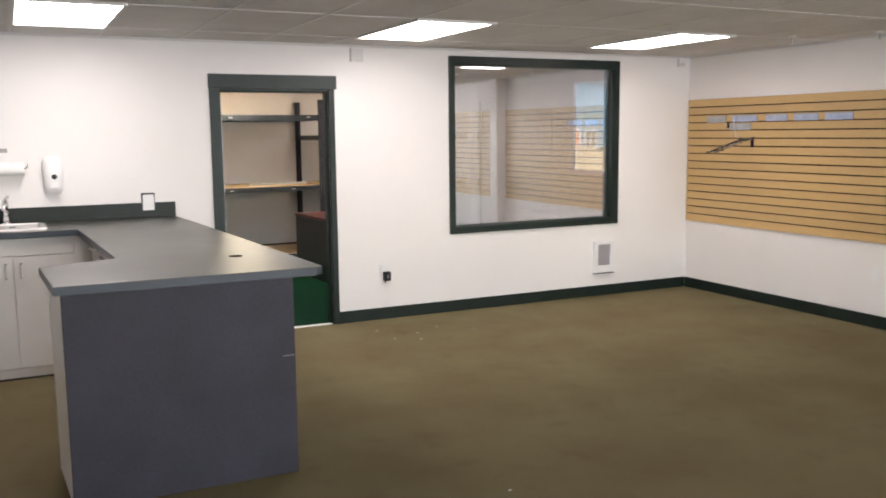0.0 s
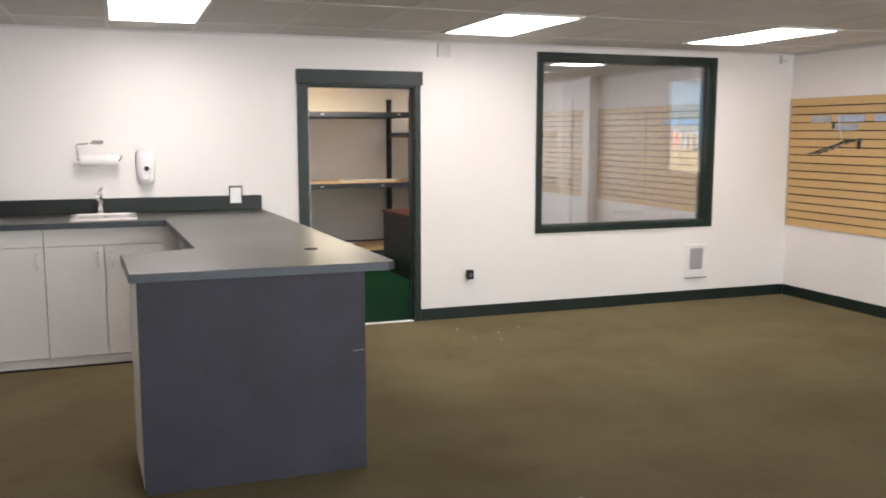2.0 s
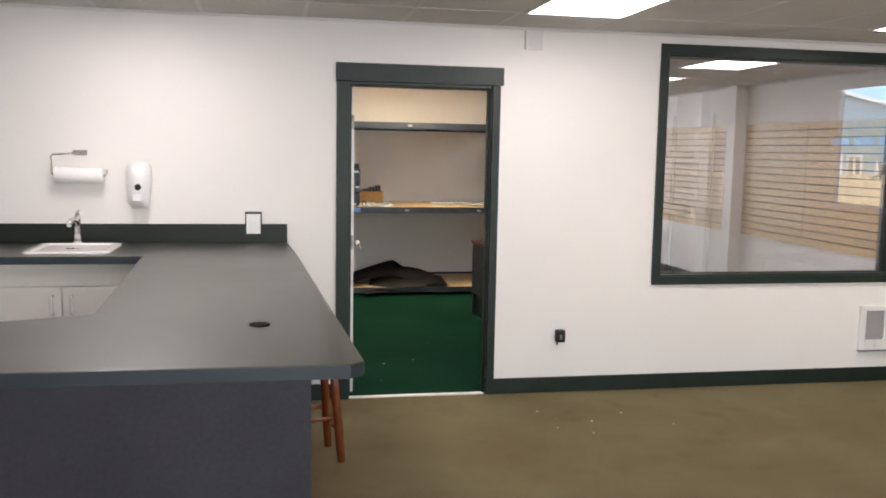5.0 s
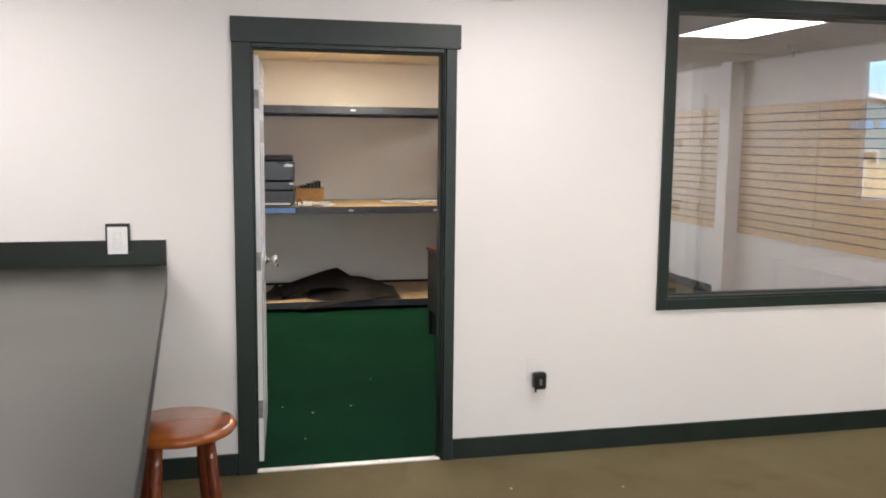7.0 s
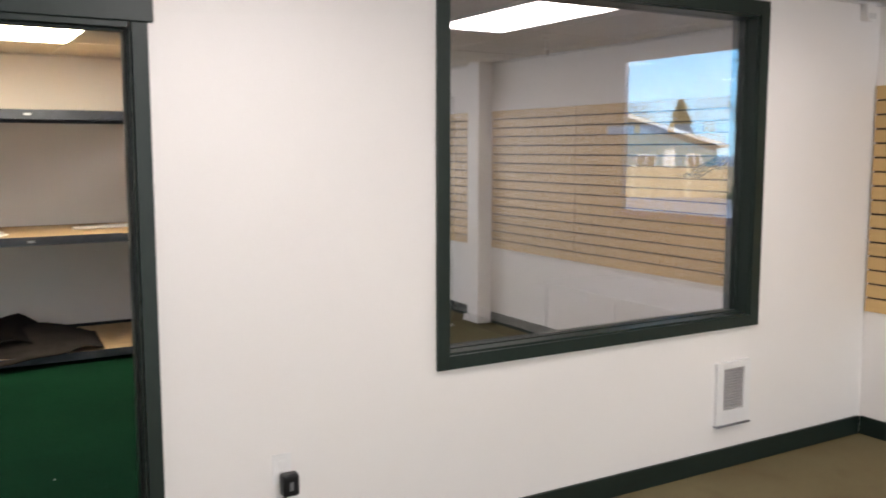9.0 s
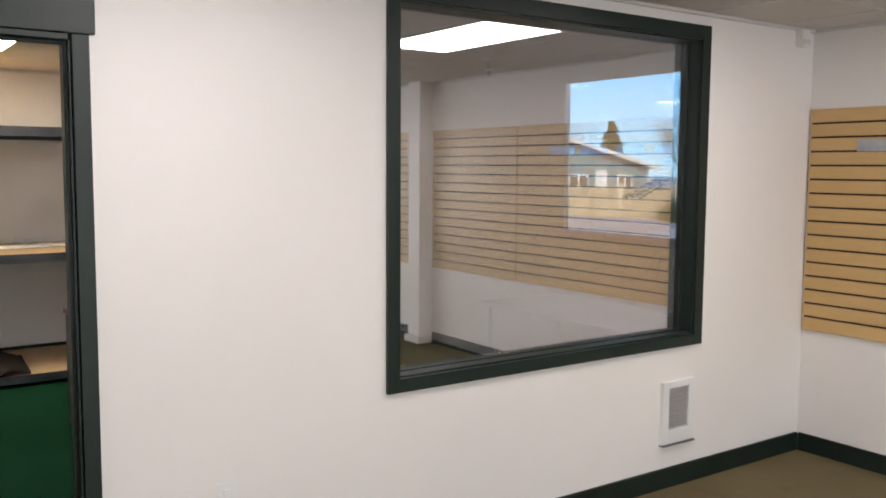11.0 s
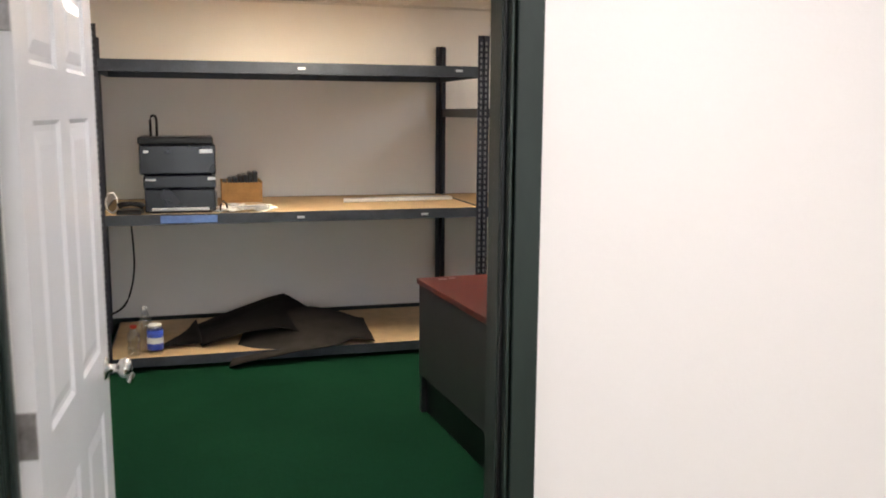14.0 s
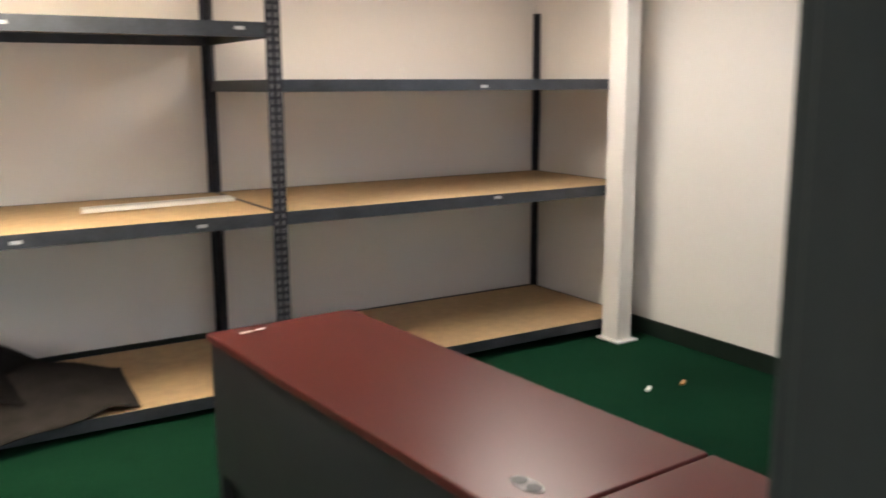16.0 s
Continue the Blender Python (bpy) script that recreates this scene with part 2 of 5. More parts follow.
def a_box(x0, x1, y0, y1, z0, z1, bevel=0.0, seg=2):
    return cut_box(bmesh.new(), x0, x1, y0, y1, z0, z1, bevel, seg)


def lathe(bm, profile, seg=24, at=(0, 0, 0), axis='Z'):
    """Turn a profile of (radius, height) about an axis, closed at both ends."""
    rings = []
    for r, h in profile:
        ring = []
        for i in range(seg):
            a = 2 * math.pi * i / seg
            p = Vector((r * math.cos(a), r * math.sin(a), h))
            if axis == 'Y':
                p = Vector((p.x, p.z, -p.y))
            elif axis == 'X':
                p = Vector((p.z, p.x, p.y))
            ring.append(bm.verts.new(p + Vector(at)))
        rings.append(ring)
    for a, b in zip(rings, rings[1:]):
        for i in range(seg):
            j = (i + 1) % seg
            bm.faces.new((a[i], a[j], b[j], b[i]))
    bm.faces.new(list(reversed(rings[0])))
    bm.faces.new(rings[-1])
    return bm


def tube(bm, points, r, seg=8):
    """A round bar along a line of points."""
    rings = []
    pts = [Vector(p) for p in points]
    for i, p in enumerate(pts):
        d = (pts[min(i + 1, len(pts) - 1)] - pts[max(i - 1, 0)]).normalized()
        up = Vector((0, 0, 1)) if abs(d.z) < 0.9 else Vector((1, 0, 0))
        u = d.cross(up).normalized()
        w = d.cross(u)
        rr = r[i] if isinstance(r, (list, tuple)) else r
        rings.append([bm.verts.new(p + u * (rr * math.cos(2 * math.pi * k / seg)) + w * (rr * math.sin(2 * math.pi * k / seg))) for k in range(seg)])
    for a, b in zip(rings, rings[1:]):
        for i in range(seg):
            j = (i + 1) % seg
            bm.faces.new((a[i], a[j], b[j], b[i]))
    bm.faces.new(list(reversed(rings[0])))
    bm.faces.new(rings[-1])
    return bm


def prism(bm, outline, z0, z1, bevel=0.0):
    """An outline in plan, raised from z0 to z1."""
    lo = [bm.verts.new((x, y, z0)) for x, y in outline]
    hi = [bm.verts.new((x, y, z1)) for x, y in outline]
    n = len(outline)
    fs = [bm.faces.new(list(reversed(lo))), bm.faces.new(hi)]
    for i in range(n):
        j = (i + 1) % n
        fs.append(bm.faces.new((lo[i], lo[j], hi[j], hi[i])))
    bmesh.ops.recalc_face_normals(bm, faces=fs)
    if bevel:
        es = [e for e in bm.edges if all(v in lo + hi for v in e.verts)]
        bmesh.ops.bevel(bm, geom=es, offset=bevel, segments=2, affect='EDGES', profile=0.6)
    return bm


def mesh_of(name, bm, material, smooth=False):
    bmesh.ops.recalc_face_normals(bm, faces=bm.faces)
    me = bpy.data.meshes.new(name)
    bm.to_mesh(me)
    bm.free()
    me.materials.append(material)
    if smooth:
        for p in me.polygons:
            p.use_smooth = True
    return me


def part(name, bm, material, parent=None, label="", smooth=False):
    ob = new(name, mesh_of(name, bm, material, smooth))
    ob.parent = parent
    return tagged(ob, label)


def thing(name, at, label, category, group="", rz=0.0):
    ob = new(name)
    ob.empty_display_size = 0.1
    ob.matrix_world = pose(*at, 0, 0, rz)
    return tagged(ob, label, category, group)


def solid(name, bm, material, label, category, group="", smooth=False):
    ob = new(name, mesh_of(name, bm, material, smooth))
    return tagged(ob, label, category, group)


def setting(name, bm, material, label="", parent=None):
    ob = new(name, mesh_of(name, bm, material))
    ob.parent = parent
    return tagged(ob, label, "", "", "structure")


# ---- the large structure ----
LX, BY = -2.0, -2.2          # unseen left and rear walls of the front room
GX, GY = 2.03, 12.79         # left and back walls of the storeroom
DX0, DX1, DH = 2.396, 3.285, 2.03     # doorway
JX = 3.304          # face of the latch jamb, behind the casing
NX0, NX1, NZ0, NZ1 = 4.527, 6.328, 0.790, 2.294   # interior window's opening

setting("floor", a_box(LX - 0.15, RX + 0.0, BY - 0.15, WY + 0.06, -0.12, 0.0), M_CARPET, "worn olive-brown low-pile carpet")
setting("floor_storeroom", a_box(GX - 0.1, RX + 0.0, WY + 0.06, GY + 0.1, -0.12, -0.002), M_GREEN, "dark green low-pile carpet")

bm = bmesh.new()
cut_box(bm, LX, DX0 - 0.016, WY, WB, 0, HW)
cut_box(bm, DX0 - 0.016, JX + 0.016, WY, WB, DH + 0.02, HW)
cut_box(bm, JX + 0.016, NX0, WY, WB, 0, HW)
cut_box(bm, NX0, NX1, WY, WB, 0, NZ0)
cut_box(bm, NX0, NX1, WY, WB, NZ1, HW)
cut_box(bm, NX1, RX, WY, WB, 0, HW)
setting("wall_north", bm, M_WALL, "white painted partition wall with a doorway and a window")

EX = 7.075          # storeroom's outside wall
EW0, EW1, EZ0, EZ1 = 7.90, 9.41, 1.18, 2.265      # its window
setting("wall_east", a_box(RX, RX + 0.16, BY, WB, 0, HW), M_WALL, "white painted outside wall")
bm = bmesh.new()
cut_box(bm, EX, EX + 0.06, WB, EW0, 0, HW)
cut_box(bm, EX, EX + 0.06, EW0, EW1, 0, EZ0)
cut_box(bm, EX, EX + 0.06, EW0, EW1, EZ1, HW)
cut_box(bm, EX, EX + 0.06, EW1, GY + 0.12, 0, HW)
setting("wall_storeroom_east", bm, M_WALL_BACK, "cream painted storeroom wall with an outside window")
setting("wall_storeroom_back", a_box(GX - 0.12, EX, GY, GY + 0.12, 0, HW), M_WALL_BACK, "cream painted storeroom wall")
setting("wall_storeroom_west", a_box(GX - 0.12, GX, WB, GY + 0.0, 0, HW), M_WALL_BACK, "cream painted storeroom wall")
setting("wall_west", a_box(LX - 0.12, LX, BY, WY, 0, HW), M_WALL, "white painted wall")
# storefront behind the walk: a wide window lets the daylight in
SX0, SX1, SZ0, SZ1 = 0.5, 7.0, 0.55, 2.25
bm = bmesh.new()
cut_box(bm, LX, SX0, BY - 0.12, BY, 0, HW)
cut_box(bm, SX1, RX, BY - 0.12, BY, 0, HW)
cut_box(bm, SX0, SX1, BY - 0.12, BY, 0, SZ0)
cut_box(bm, SX0, SX1, BY - 0.12, BY, SZ1, HW)
setting("wall_south", bm, M_WALL, "white painted front wall with a shop window")
# column in the east wall between two panels of slatwall
bm = a_box(7.165, RX, 3.715, 3.90, 0, HW, 0.004)
cut_box(bm, 7.145, RX, 3.675, 3.925, 0.0, 0.06, 0.008)
setting("wall_column", bm, M_WALL, "white painted column with a foot block")

# ceiling: lay-in tiles with a grid, one mesh
bm = bmesh.new()
cut_box(bm, LX - 0.1, RX + 0.1, BY - 0.1, WY + 0.05, H + 0.012, H + 0.10)
cut_box(bm, LX - 0.1, EX + 0.05, WY + 0.05, GY + 0.1, H + 0.012, H + 0.10)
setting("ceiling", bm, M_CEIL, "grey-white lay-in acoustic ceiling")
bm = bmesh.new()
for k in range(-4, 13):
    x = 0.885 + 0.61 * k
    if LX < x < RX:
        cut_box(bm, x - 0.012, x + 0.012, BY, WY, H + 0.0095, H + 0.014)
for k in range(-4, 3):
    y = 5.80 + 1.22 * k
    if BY < y < WY:
        cut_box(bm, LX, RX, y - 0.012, y + 0.012, H + 0.0090, H + 0.0135)
for k in range(0, 8):
    x = 2.49 + 0.61 * k
    cut_box(bm, x - 0.012, x + 0.012, WB, GY, H + 0.0095, H + 0.014)
for k in range(0, 4):
    cut_box(bm, GX, EX, 8.13 + 1.22 * k - 0.012, 8.13 + 1.22 * k + 0.012, H + 0.0090, H + 0.0135)
setting("ceiling_grid", bm, M_GRID, "white metal ceiling grid")
bm = bmesh.new()
for a in ((LX, RX, WY - 0.022, WY), (LX, RX, BY, BY + 0.022), (RX - 0.022, RX, BY + 0.022, WY - 0.022), (GX, EX, GY - 0.022, GY), (GX, EX, WB, WB + 0.022), (GX, GX + 0.022, WB + 0.022, GY - 0.022)):
    cut_box(bm, *a, H - 0.006, H + 0.010)
setting("trim_ceiling", bm, M_GRID, "white wall angle of the ceiling")

# baseboards
BH, BT = 0.105, 0.016
runs = [("baseboard_1", (3.369, RX - BT, WY - BT, WY)), ("baseboard_2", (1.830, 2.306, WY - BT, WY)),
        ("baseboard_3", (RX - BT, RX, 3.927, WY - BT)), ("baseboard_4", (RX - BT, RX, BY, 3.673)),
        ("baseboard_5", (GX, EX - BT, GY - BT, GY)), ("baseboard_6", (GX, GX + BT, WB + 0.02, GY - BT)),
        ("baseboard_7", (EX - BT, EX, WB + 0.02, GY - BT)), ("baseboard_9", (JX + 0.09, EX, WB, WB + BT))]
for nm, (x0, x1, y0, y1) in runs:
    setting(nm, a_box(x0, x1, y0, y1, 0.0, BH, 0.003), M_BASE, "dark green painted baseboard")

# door surround: casing, cap, jambs and stops
C0 = WY - 0.019
door_frame = thing("door_frame", (2.83, WY, 0), "dark green painted wooden door casing with a wide head board", "door frame")
door_frame["kind"] = "structure"


def under(parent, name, bm, mat, label="", smooth=False):
    ob = part(name, bm, mat, parent, label, smooth)
    ob.matrix_parent_inverse = parent.matrix_world.inverted()
    return ob


under(door_frame, "casing", a_box(2.307, DX0 - 0.004, C0, WY, 0, 2.05, 0.003), M_TRIM)
under(door_frame, "casing", a_box(JX + 0.010, 3.367, C0, WY, 0, 2.05, 0.003), M_TRIM)
under(door_frame, "head_board", a_box(2.302, 3.384, C0 - 0.010, WY, 2.05, 2.164, 0.003), M_TRIM)
under(door_frame, "jamb", a_box(DX0 - 0.016, DX0, WY + 0.001, WB, 0, DH + 0.015, 0.002), M_TRIM)
under(door_frame, "jamb", a_box(JX, JX + 0.006, WY - 0.012, WB, 0, DH, 0.002), M_TRIM)
under(door_frame, "head_jamb", a_box(DX0, JX, WY - 0.017, WB, DH, DH + 0.02, 0.002), M_TRIM)
under(door_frame, "door_stop", a_box(JX - 0.010, JX, WY + 0.018, WY + 0.054, 0, DH, 0.003), M_TRIM)
under(door_frame, "seal", a_box(JX - 0.007, JX, WY + 0.010, WY + 0.0175, 0, DH - 0.001, 0.002), M_BLACK, "black foam seal")
under(door_frame, "door_stop", a_box(DX0, DX0 + 0.010, WY + 0.030, WY + 0.062, 0, DH, 0.003), M_TRIM)
under(door_frame, "door_stop", a_box(DX0 + 0.010, JX - 0.010, WY + 0.030, WY + 0.062, DH - 0.010, DH, 0.003), M_TRIM)
under(door_frame, "casing", a_box(JX + 0.006, JX + 0.088, WB, WB + 0.014, 0, 2.05, 0.003), M_TRIM)
under(door_frame, "casing", a_box(DX0 - 0.088, DX0 - 0.020, WB, WB + 0.014, 0, 2.05, 0.003), M_TRIM)
solid("threshold_strip", a_box(DX0, JX, WY - 0.005, WY + 0.035, 0.0, 0.009, 0.003), M_THRESH, "worn pale metal carpet strip in the doorway", "threshold")

# interior window: green frame, deep reveal, half-mirrored pane
win = thing("window_1", (5.43, WY, NZ0), "large interior window with half-mirrored glass and a dark green frame", "window")
win["kind"] = "structure"
OX0, OX1, OZ0, OZ1 = 4.470, 6.392, 0.733, 2.366
under(win, "frame_side", a_box(OX0, NX0, WY - 0.019, WY, OZ0, OZ1, 0.003), M_TRIM)
under(win, "frame_side", a_box(NX1, OX1, WY - 0.019, WY, OZ0, OZ1, 0.003), M_TRIM)
under(win, "frame_head", a_box(NX0, NX1, WY - 0.018, WY, NZ1, OZ1, 0.003), M_TRIM)
under(win, "frame_sill", a_box(NX0, NX1, WY - 0.018, WY, OZ0, NZ0, 0.003), M_TRIM)
under(win, "reveal", a_box(NX0 - 0.001, NX0 + 0.010, WY - 0.004, WB, NZ0, NZ1, 0.002), M_TRIM)
under(win, "reveal", a_box(NX1 - 0.010, NX1 + 0.001, WY - 0.004, WB, NZ0, NZ1, 0.002), M_TRIM)
under(win, "reveal", a_box(NX0 + 0.010, NX1 - 0.010, WY - 0.004, WB, NZ1 - 0.010, NZ1 + 0.001, 0.002), M_TRIM)
under(win, "reveal", a_box(NX0 + 0.010, NX1 - 0.010, WY - 0.004, WB, NZ0 - 0.001, NZ0 + 0.010, 0.002), M_TRIM)
GLY = WY + 0.072
pane = under(win, "pane", a_box(NX0 + 0.010, NX1 - 0.010, GLY, GLY + 0.005, NZ0 + 0.010, NZ1 - 0.010), M_MIRROR, "half-mirrored glass")
under(win, "glazing_bead", a_box(NX0 + 0.010, NX1 - 0.010, GLY - 0.012, GLY, NZ0 + 0.010, NZ0 + 0.015, 0.001), M_TRIM)
under(win, "glazing_bead", a_box(NX0 + 0.010, NX0 + 0.015, GLY - 0.012, GLY, NZ0 + 0.016, NZ1 - 0.010, 0.002), M_TRIM)
under(win, "glazing_bead", a_box(NX1 - 0.017, NX1 - 0.010, GLY - 0.012, GLY, NZ0 + 0.016, NZ1 - 0.010, 0.002), M_TRIM)

# storeroom's outside window
win2 = thing("window_2", (EX, 8.8, EZ0), "white framed outside window with a sill tinted for sky light", "window")
win2["kind"] = "structure"
for a in ((EW0, EW0 + 0.014, EZ0, EZ1), (EW1 - 0.014, EW1, EZ0, EZ1), (EW0 + 0.014, EW1 - 0.014, EZ1 - 0.014, EZ1), (EW0 + 0.014, EW1 - 0.014, EZ0, EZ0 + 0.014)):
    under(win2, "frame_bar", a_box(EX + 0.004, EX + 0.035, *a, 0.002), M_WHITE)
under(win2, "window_sill", a_box(EX - 0.03, EX + 0.002, EW0 - 0.03, EW1 + 0.03, EZ0 - 0.02, EZ0 + 0.004, 0.003), M_SILL, "white sill, coloured for the blue sky light on it")
under(win2, "sill_board", a_box(EX - 0.012, EX + 0.002, EW0, EW1, EZ0 + 0.0045, EZ0 + 0.024, 0.002), M_SILL, "white sill board, coloured for the blue sky light on it")
p2 = under(win2, "pane", a_box(EX + 0.018, EX + 0.023, EW0 + 0.014, EW1 - 0.014, EZ0 + 0.014, EZ1 - 0.014), M_GLASS)
p2.visible_shadow = False
# shop window behind the walk
win3 = thing("window_3", ((SX0 + SX1) / 2, BY, SZ0), "wide shop window with dark green frame", "window")
win3["kind"] = "structure"
for k in range(5):
    x = SX0 + (SX1 - SX0) * k / 4
    under(win3, "mullion", a_box(max(SX0, x - 0.03), min(SX1, x + 0.03), BY - 0.09, BY - 0.03, SZ0, SZ1, 0.004), M_TRIM)
p3 = under(win3, "pane", a_box(SX0, SX1, BY - 0.065, BY - 0.060, SZ0, SZ1), M_GLASS)
p3.visible_shadow = False
# the sky's light in the shop window's opening
sw = bpy.data.lights.new("shop_window_daylight", 'AREA')
sw.shape, sw.size, sw.size_y = 'RECTANGLE', SX1 - SX0, SZ1 - SZ0
sw.energy, sw.color = 106.0, (0.96, 0.96, 1.0)
swo = new("shop_window_daylight", sw)
swo.matrix_world = look(((SX0 + SX1) / 2, BY - 0.14, (SZ0 + SZ1) / 2), ((SX0 + SX1) / 2, 5, (SZ0 + SZ1) / 2 - 0.4))


# ---- ceiling lights ----
def troffer(x, y, mat, label):
    lamp = thing("ceiling_light", (x, y, H), label, "ceiling light", "fluorescent ceiling lights")
    w, d = 0.303, 0.605
    for a in ((-w, -w + 0.022, -d, d), (w - 0.022, w, -d, d), (-w + 0.022, w - 0.022, -d, -d + 0.022), (-w + 0.022, w - 0.022, d - 0.022, d)):
        under(lamp, "frame_bar", a_box(x + a[0], x + a[1], y + a[2], y + a[3], H - 0.006, H + 0.011, 0.002), M_GRID)
    under(lamp, "diffuser", a_box(x - w + 0.022, x + w - 0.022, y - d + 0.022, y + d - 0.022, H - 0.001, H + 0.010), mat, "glowing white diffuser")
    return lamp


for lx in (1.19, 3.63, 5.85):
    troffer(lx, 6.36, M_LAMP, "lit recessed fluorescent ceiling panel with white frame")
# only the first panel is seen; the second is inferred, the third added fill
for lx, ly, tube_glow in ((3.41, 11.15, M_LAMP_BACK), (5.85, 11.15, M_LAMP_BACK3), (3.41, 8.71, M_LAMP_FILL)):
    troffer(lx, ly, tube_glow, "lit recessed storeroom ceiling panel, two of the three added unseen")


# ---- front room: counter and cabinets ----
CZ = 1.031
top = thing("countertop", (1.7, 6.0, CZ), "dark green-grey laminate countertop with an upstand, L-shaped", "countertop")
outline = [(LX, 6.89), (1.22, 6.89), (1.29, 5.20), (0.915, 5.05), (0.948, 4.375), (2.125, 4.362), (2.165, 4.40), (2.040, 7.0), (2.0, WY), (LX, WY)]
under(top, "slab", prism(bmesh.new(), outline, CZ - 0.042, CZ, 0.004), M_COUNTER)
edge = bmesh.new()
ring = outline[:-1]
for (xa, ya), (xb, yb) in zip(ring, ring[1:]):
    dx, dy = xb - xa, yb - ya
    ln = math.hypot(dx, dy)
    nx, ny = dy / ln * 0.0015, -dx / ln * 0.0015
    vs = [edge.verts.new(p) for p in ((xa + nx, ya + ny, CZ - 0.040), (xb + nx, yb + ny, CZ - 0.040), (xb + nx, yb + ny, CZ - 0.003), (xa + nx, ya + ny, CZ - 0.003))]
    edge.faces.new(vs)
under(top, "edge_band", edge, M_EDGE, "blue-grey laminate edge")
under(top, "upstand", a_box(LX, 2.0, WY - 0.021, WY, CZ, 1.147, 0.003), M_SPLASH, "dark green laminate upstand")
g = lathe(bmesh.new(), [(0.034, 0.0), (0.036, 0.003), (0.026, 0.004)], 20, (1.868, 4.95, CZ))
under(top, "cable_grommet", g, M_MAT, "black plastic cable grommet")


def handle(parent, at, along, mat=M_HANDLE):
    """A bowed wire pull, 96 mm, standing off the face; along: 'z', 'x' or 'y'; at gives its middle and the way out."""
    (x, y, z), out = at
    pts = []
    for k in range(9):
        a = math.pi * k / 8
        s, d = -0.048 * math.cos(a), 0.028 * math.sin(a) ** 0.6 if 0 < k < 8 else 0.0
        off = {'z': (0, 0, s), 'x': (s, 0, 0), 'y': (0, s, 0)}[along]
        pts.append((x + off[0] + out[0] * d, y + off[1] + out[1] * d, z + off[2]))
    return under(parent, "handle", tube(bmesh.new(), pts, 0.0078, 8), mat, "white plastic pull", True)


def wall_unit(x0, x1, doors, drawers=1):
    """A base cabinet against the partition, doors below and a drawer front above."""
    f = 6.945
    c = thing("base_cabinet", ((x0 + x1) / 2, 7.25, 0), "white laminate base cabinet under the dark countertop", "cabinet", "white base cabinets")
    under(c, "body", a_box(x0 + 0.001, x1 - 0.001, f, WY - 0.002, 0.078, CZ - 0.043), M_CAB)
    under(c, "toe_kick", a_box(x0 + 0.001, x1 - 0.001, f - 0.004, WY - 0.05, 0.014, 0.076), M_CAB, "white toe kick")
    # black strip drawn for the shadow line under the toe kick
    under(c, "shadow_strip", a_box(x0 + 0.001, x1 - 0.001, f - 0.007, f + 0.004, 0.0, 0.0135), M_BLACK, "dark strip standing in for the shadow along the floor")
    under(c, "drawer_front", a_box(x0 + 0.004, x1 - 0.004, f - 0.019, f - 0.001, 0.870, CZ - 0.047, 0.002), M_CAB)
    w = (x1 - x0) / doors
    for k in range(doors):
        a, b = x0 + k * w + 0.004, x0 + (k + 1) * w - 0.004
        d = under(c, "door", a_box(a, b, f - 0.019, f - 0.001, 0.082, 0.862, 0.002), M_CAB)
        hx = b - 0.045 if k % 2 == 0 else a + 0.045
        if doors == 1:
            hx = b - 0.045
        hd = handle(c, ((hx, f - 0.019, 0.765), (0, -1, 0)), 'z')
        hd.parent = d
        hd.matrix_parent_inverse = d.matrix_world.inverted()
    return c


wall_unit(0.41, 1.19, 2)
wall_unit(-0.02, 0.41, 1)
wall_unit(-0.82, -0.02, 2)
wall_unit(-1.62, -0.82, 2)

pen = thing("peninsula_cabinet", (1.65, 5.6, 0), "counter base with grey painted end and back panels and white drawers", "cabinet")
under(pen, "body", a_box(1.319, 1.805, 5.19, 6.90, 0.08, CZ - 0.043), M_CAB)
under(pen, "filler", a_box(1.192, 1.300, 6.928, 6.944, 0.08, CZ - 0.043), M_CAB)
under(pen, "inner_panel", a_box(1.30, 1.805, 5.02, 5.188, 0.0, CZ - 0.043), M_CAB)
under(pen, "toe_kick", a_box(1.36, 1.80, 5.2, 6.92, 0.0, 0.08), M_KICK)
under(pen, "back_panel", a_box(1.808, 1.828, 4.429, WY - 0.002, 0.0, CZ - 0.043, 0.002), M_PANEL, "grey painted panel")
under(pen, "end_panel", a_box(0.976, 2.018, 4.405, 4.427, 0.0, CZ - 0.043, 0.003), M_PANEL, "scuffed grey painted end panel")
under(pen, "end_return", prism(bmesh.new(), [(0.978, 4.429), (1.000, 4.429), (0.972, 5.02), (0.950, 5.02)], 0.0, CZ - 0.043, 0.002), M_CAB, "white return panel")
under(pen, "scuff", a_box(1.955, 2.012, 4.4035, 4.4045, 0.597, 0.600), M_HINGE, "pale scratch")
for k in range(3):
    y0, y1 = 5.20 + k * 0.56, 5.20 + (k + 1) * 0.56 - 0.004
    for z0, z1 in ((0.868, CZ - 0.047), (0.60, 0.862), (0.34, 0.594), (0.085, 0.334)):
        d = under(pen, "drawer_front", a_box(1.300, 1.318, y0, y1, z0, z1, 0.002), M_CAB)
        hd = handle(pen, ((1.300, (y0 + y1) / 2, (z0 + z1) / 2), (-1, 0, 0)), 'y')
        hd.parent = d
        hd.matrix_parent_inverse = d.matrix_world.inverted()

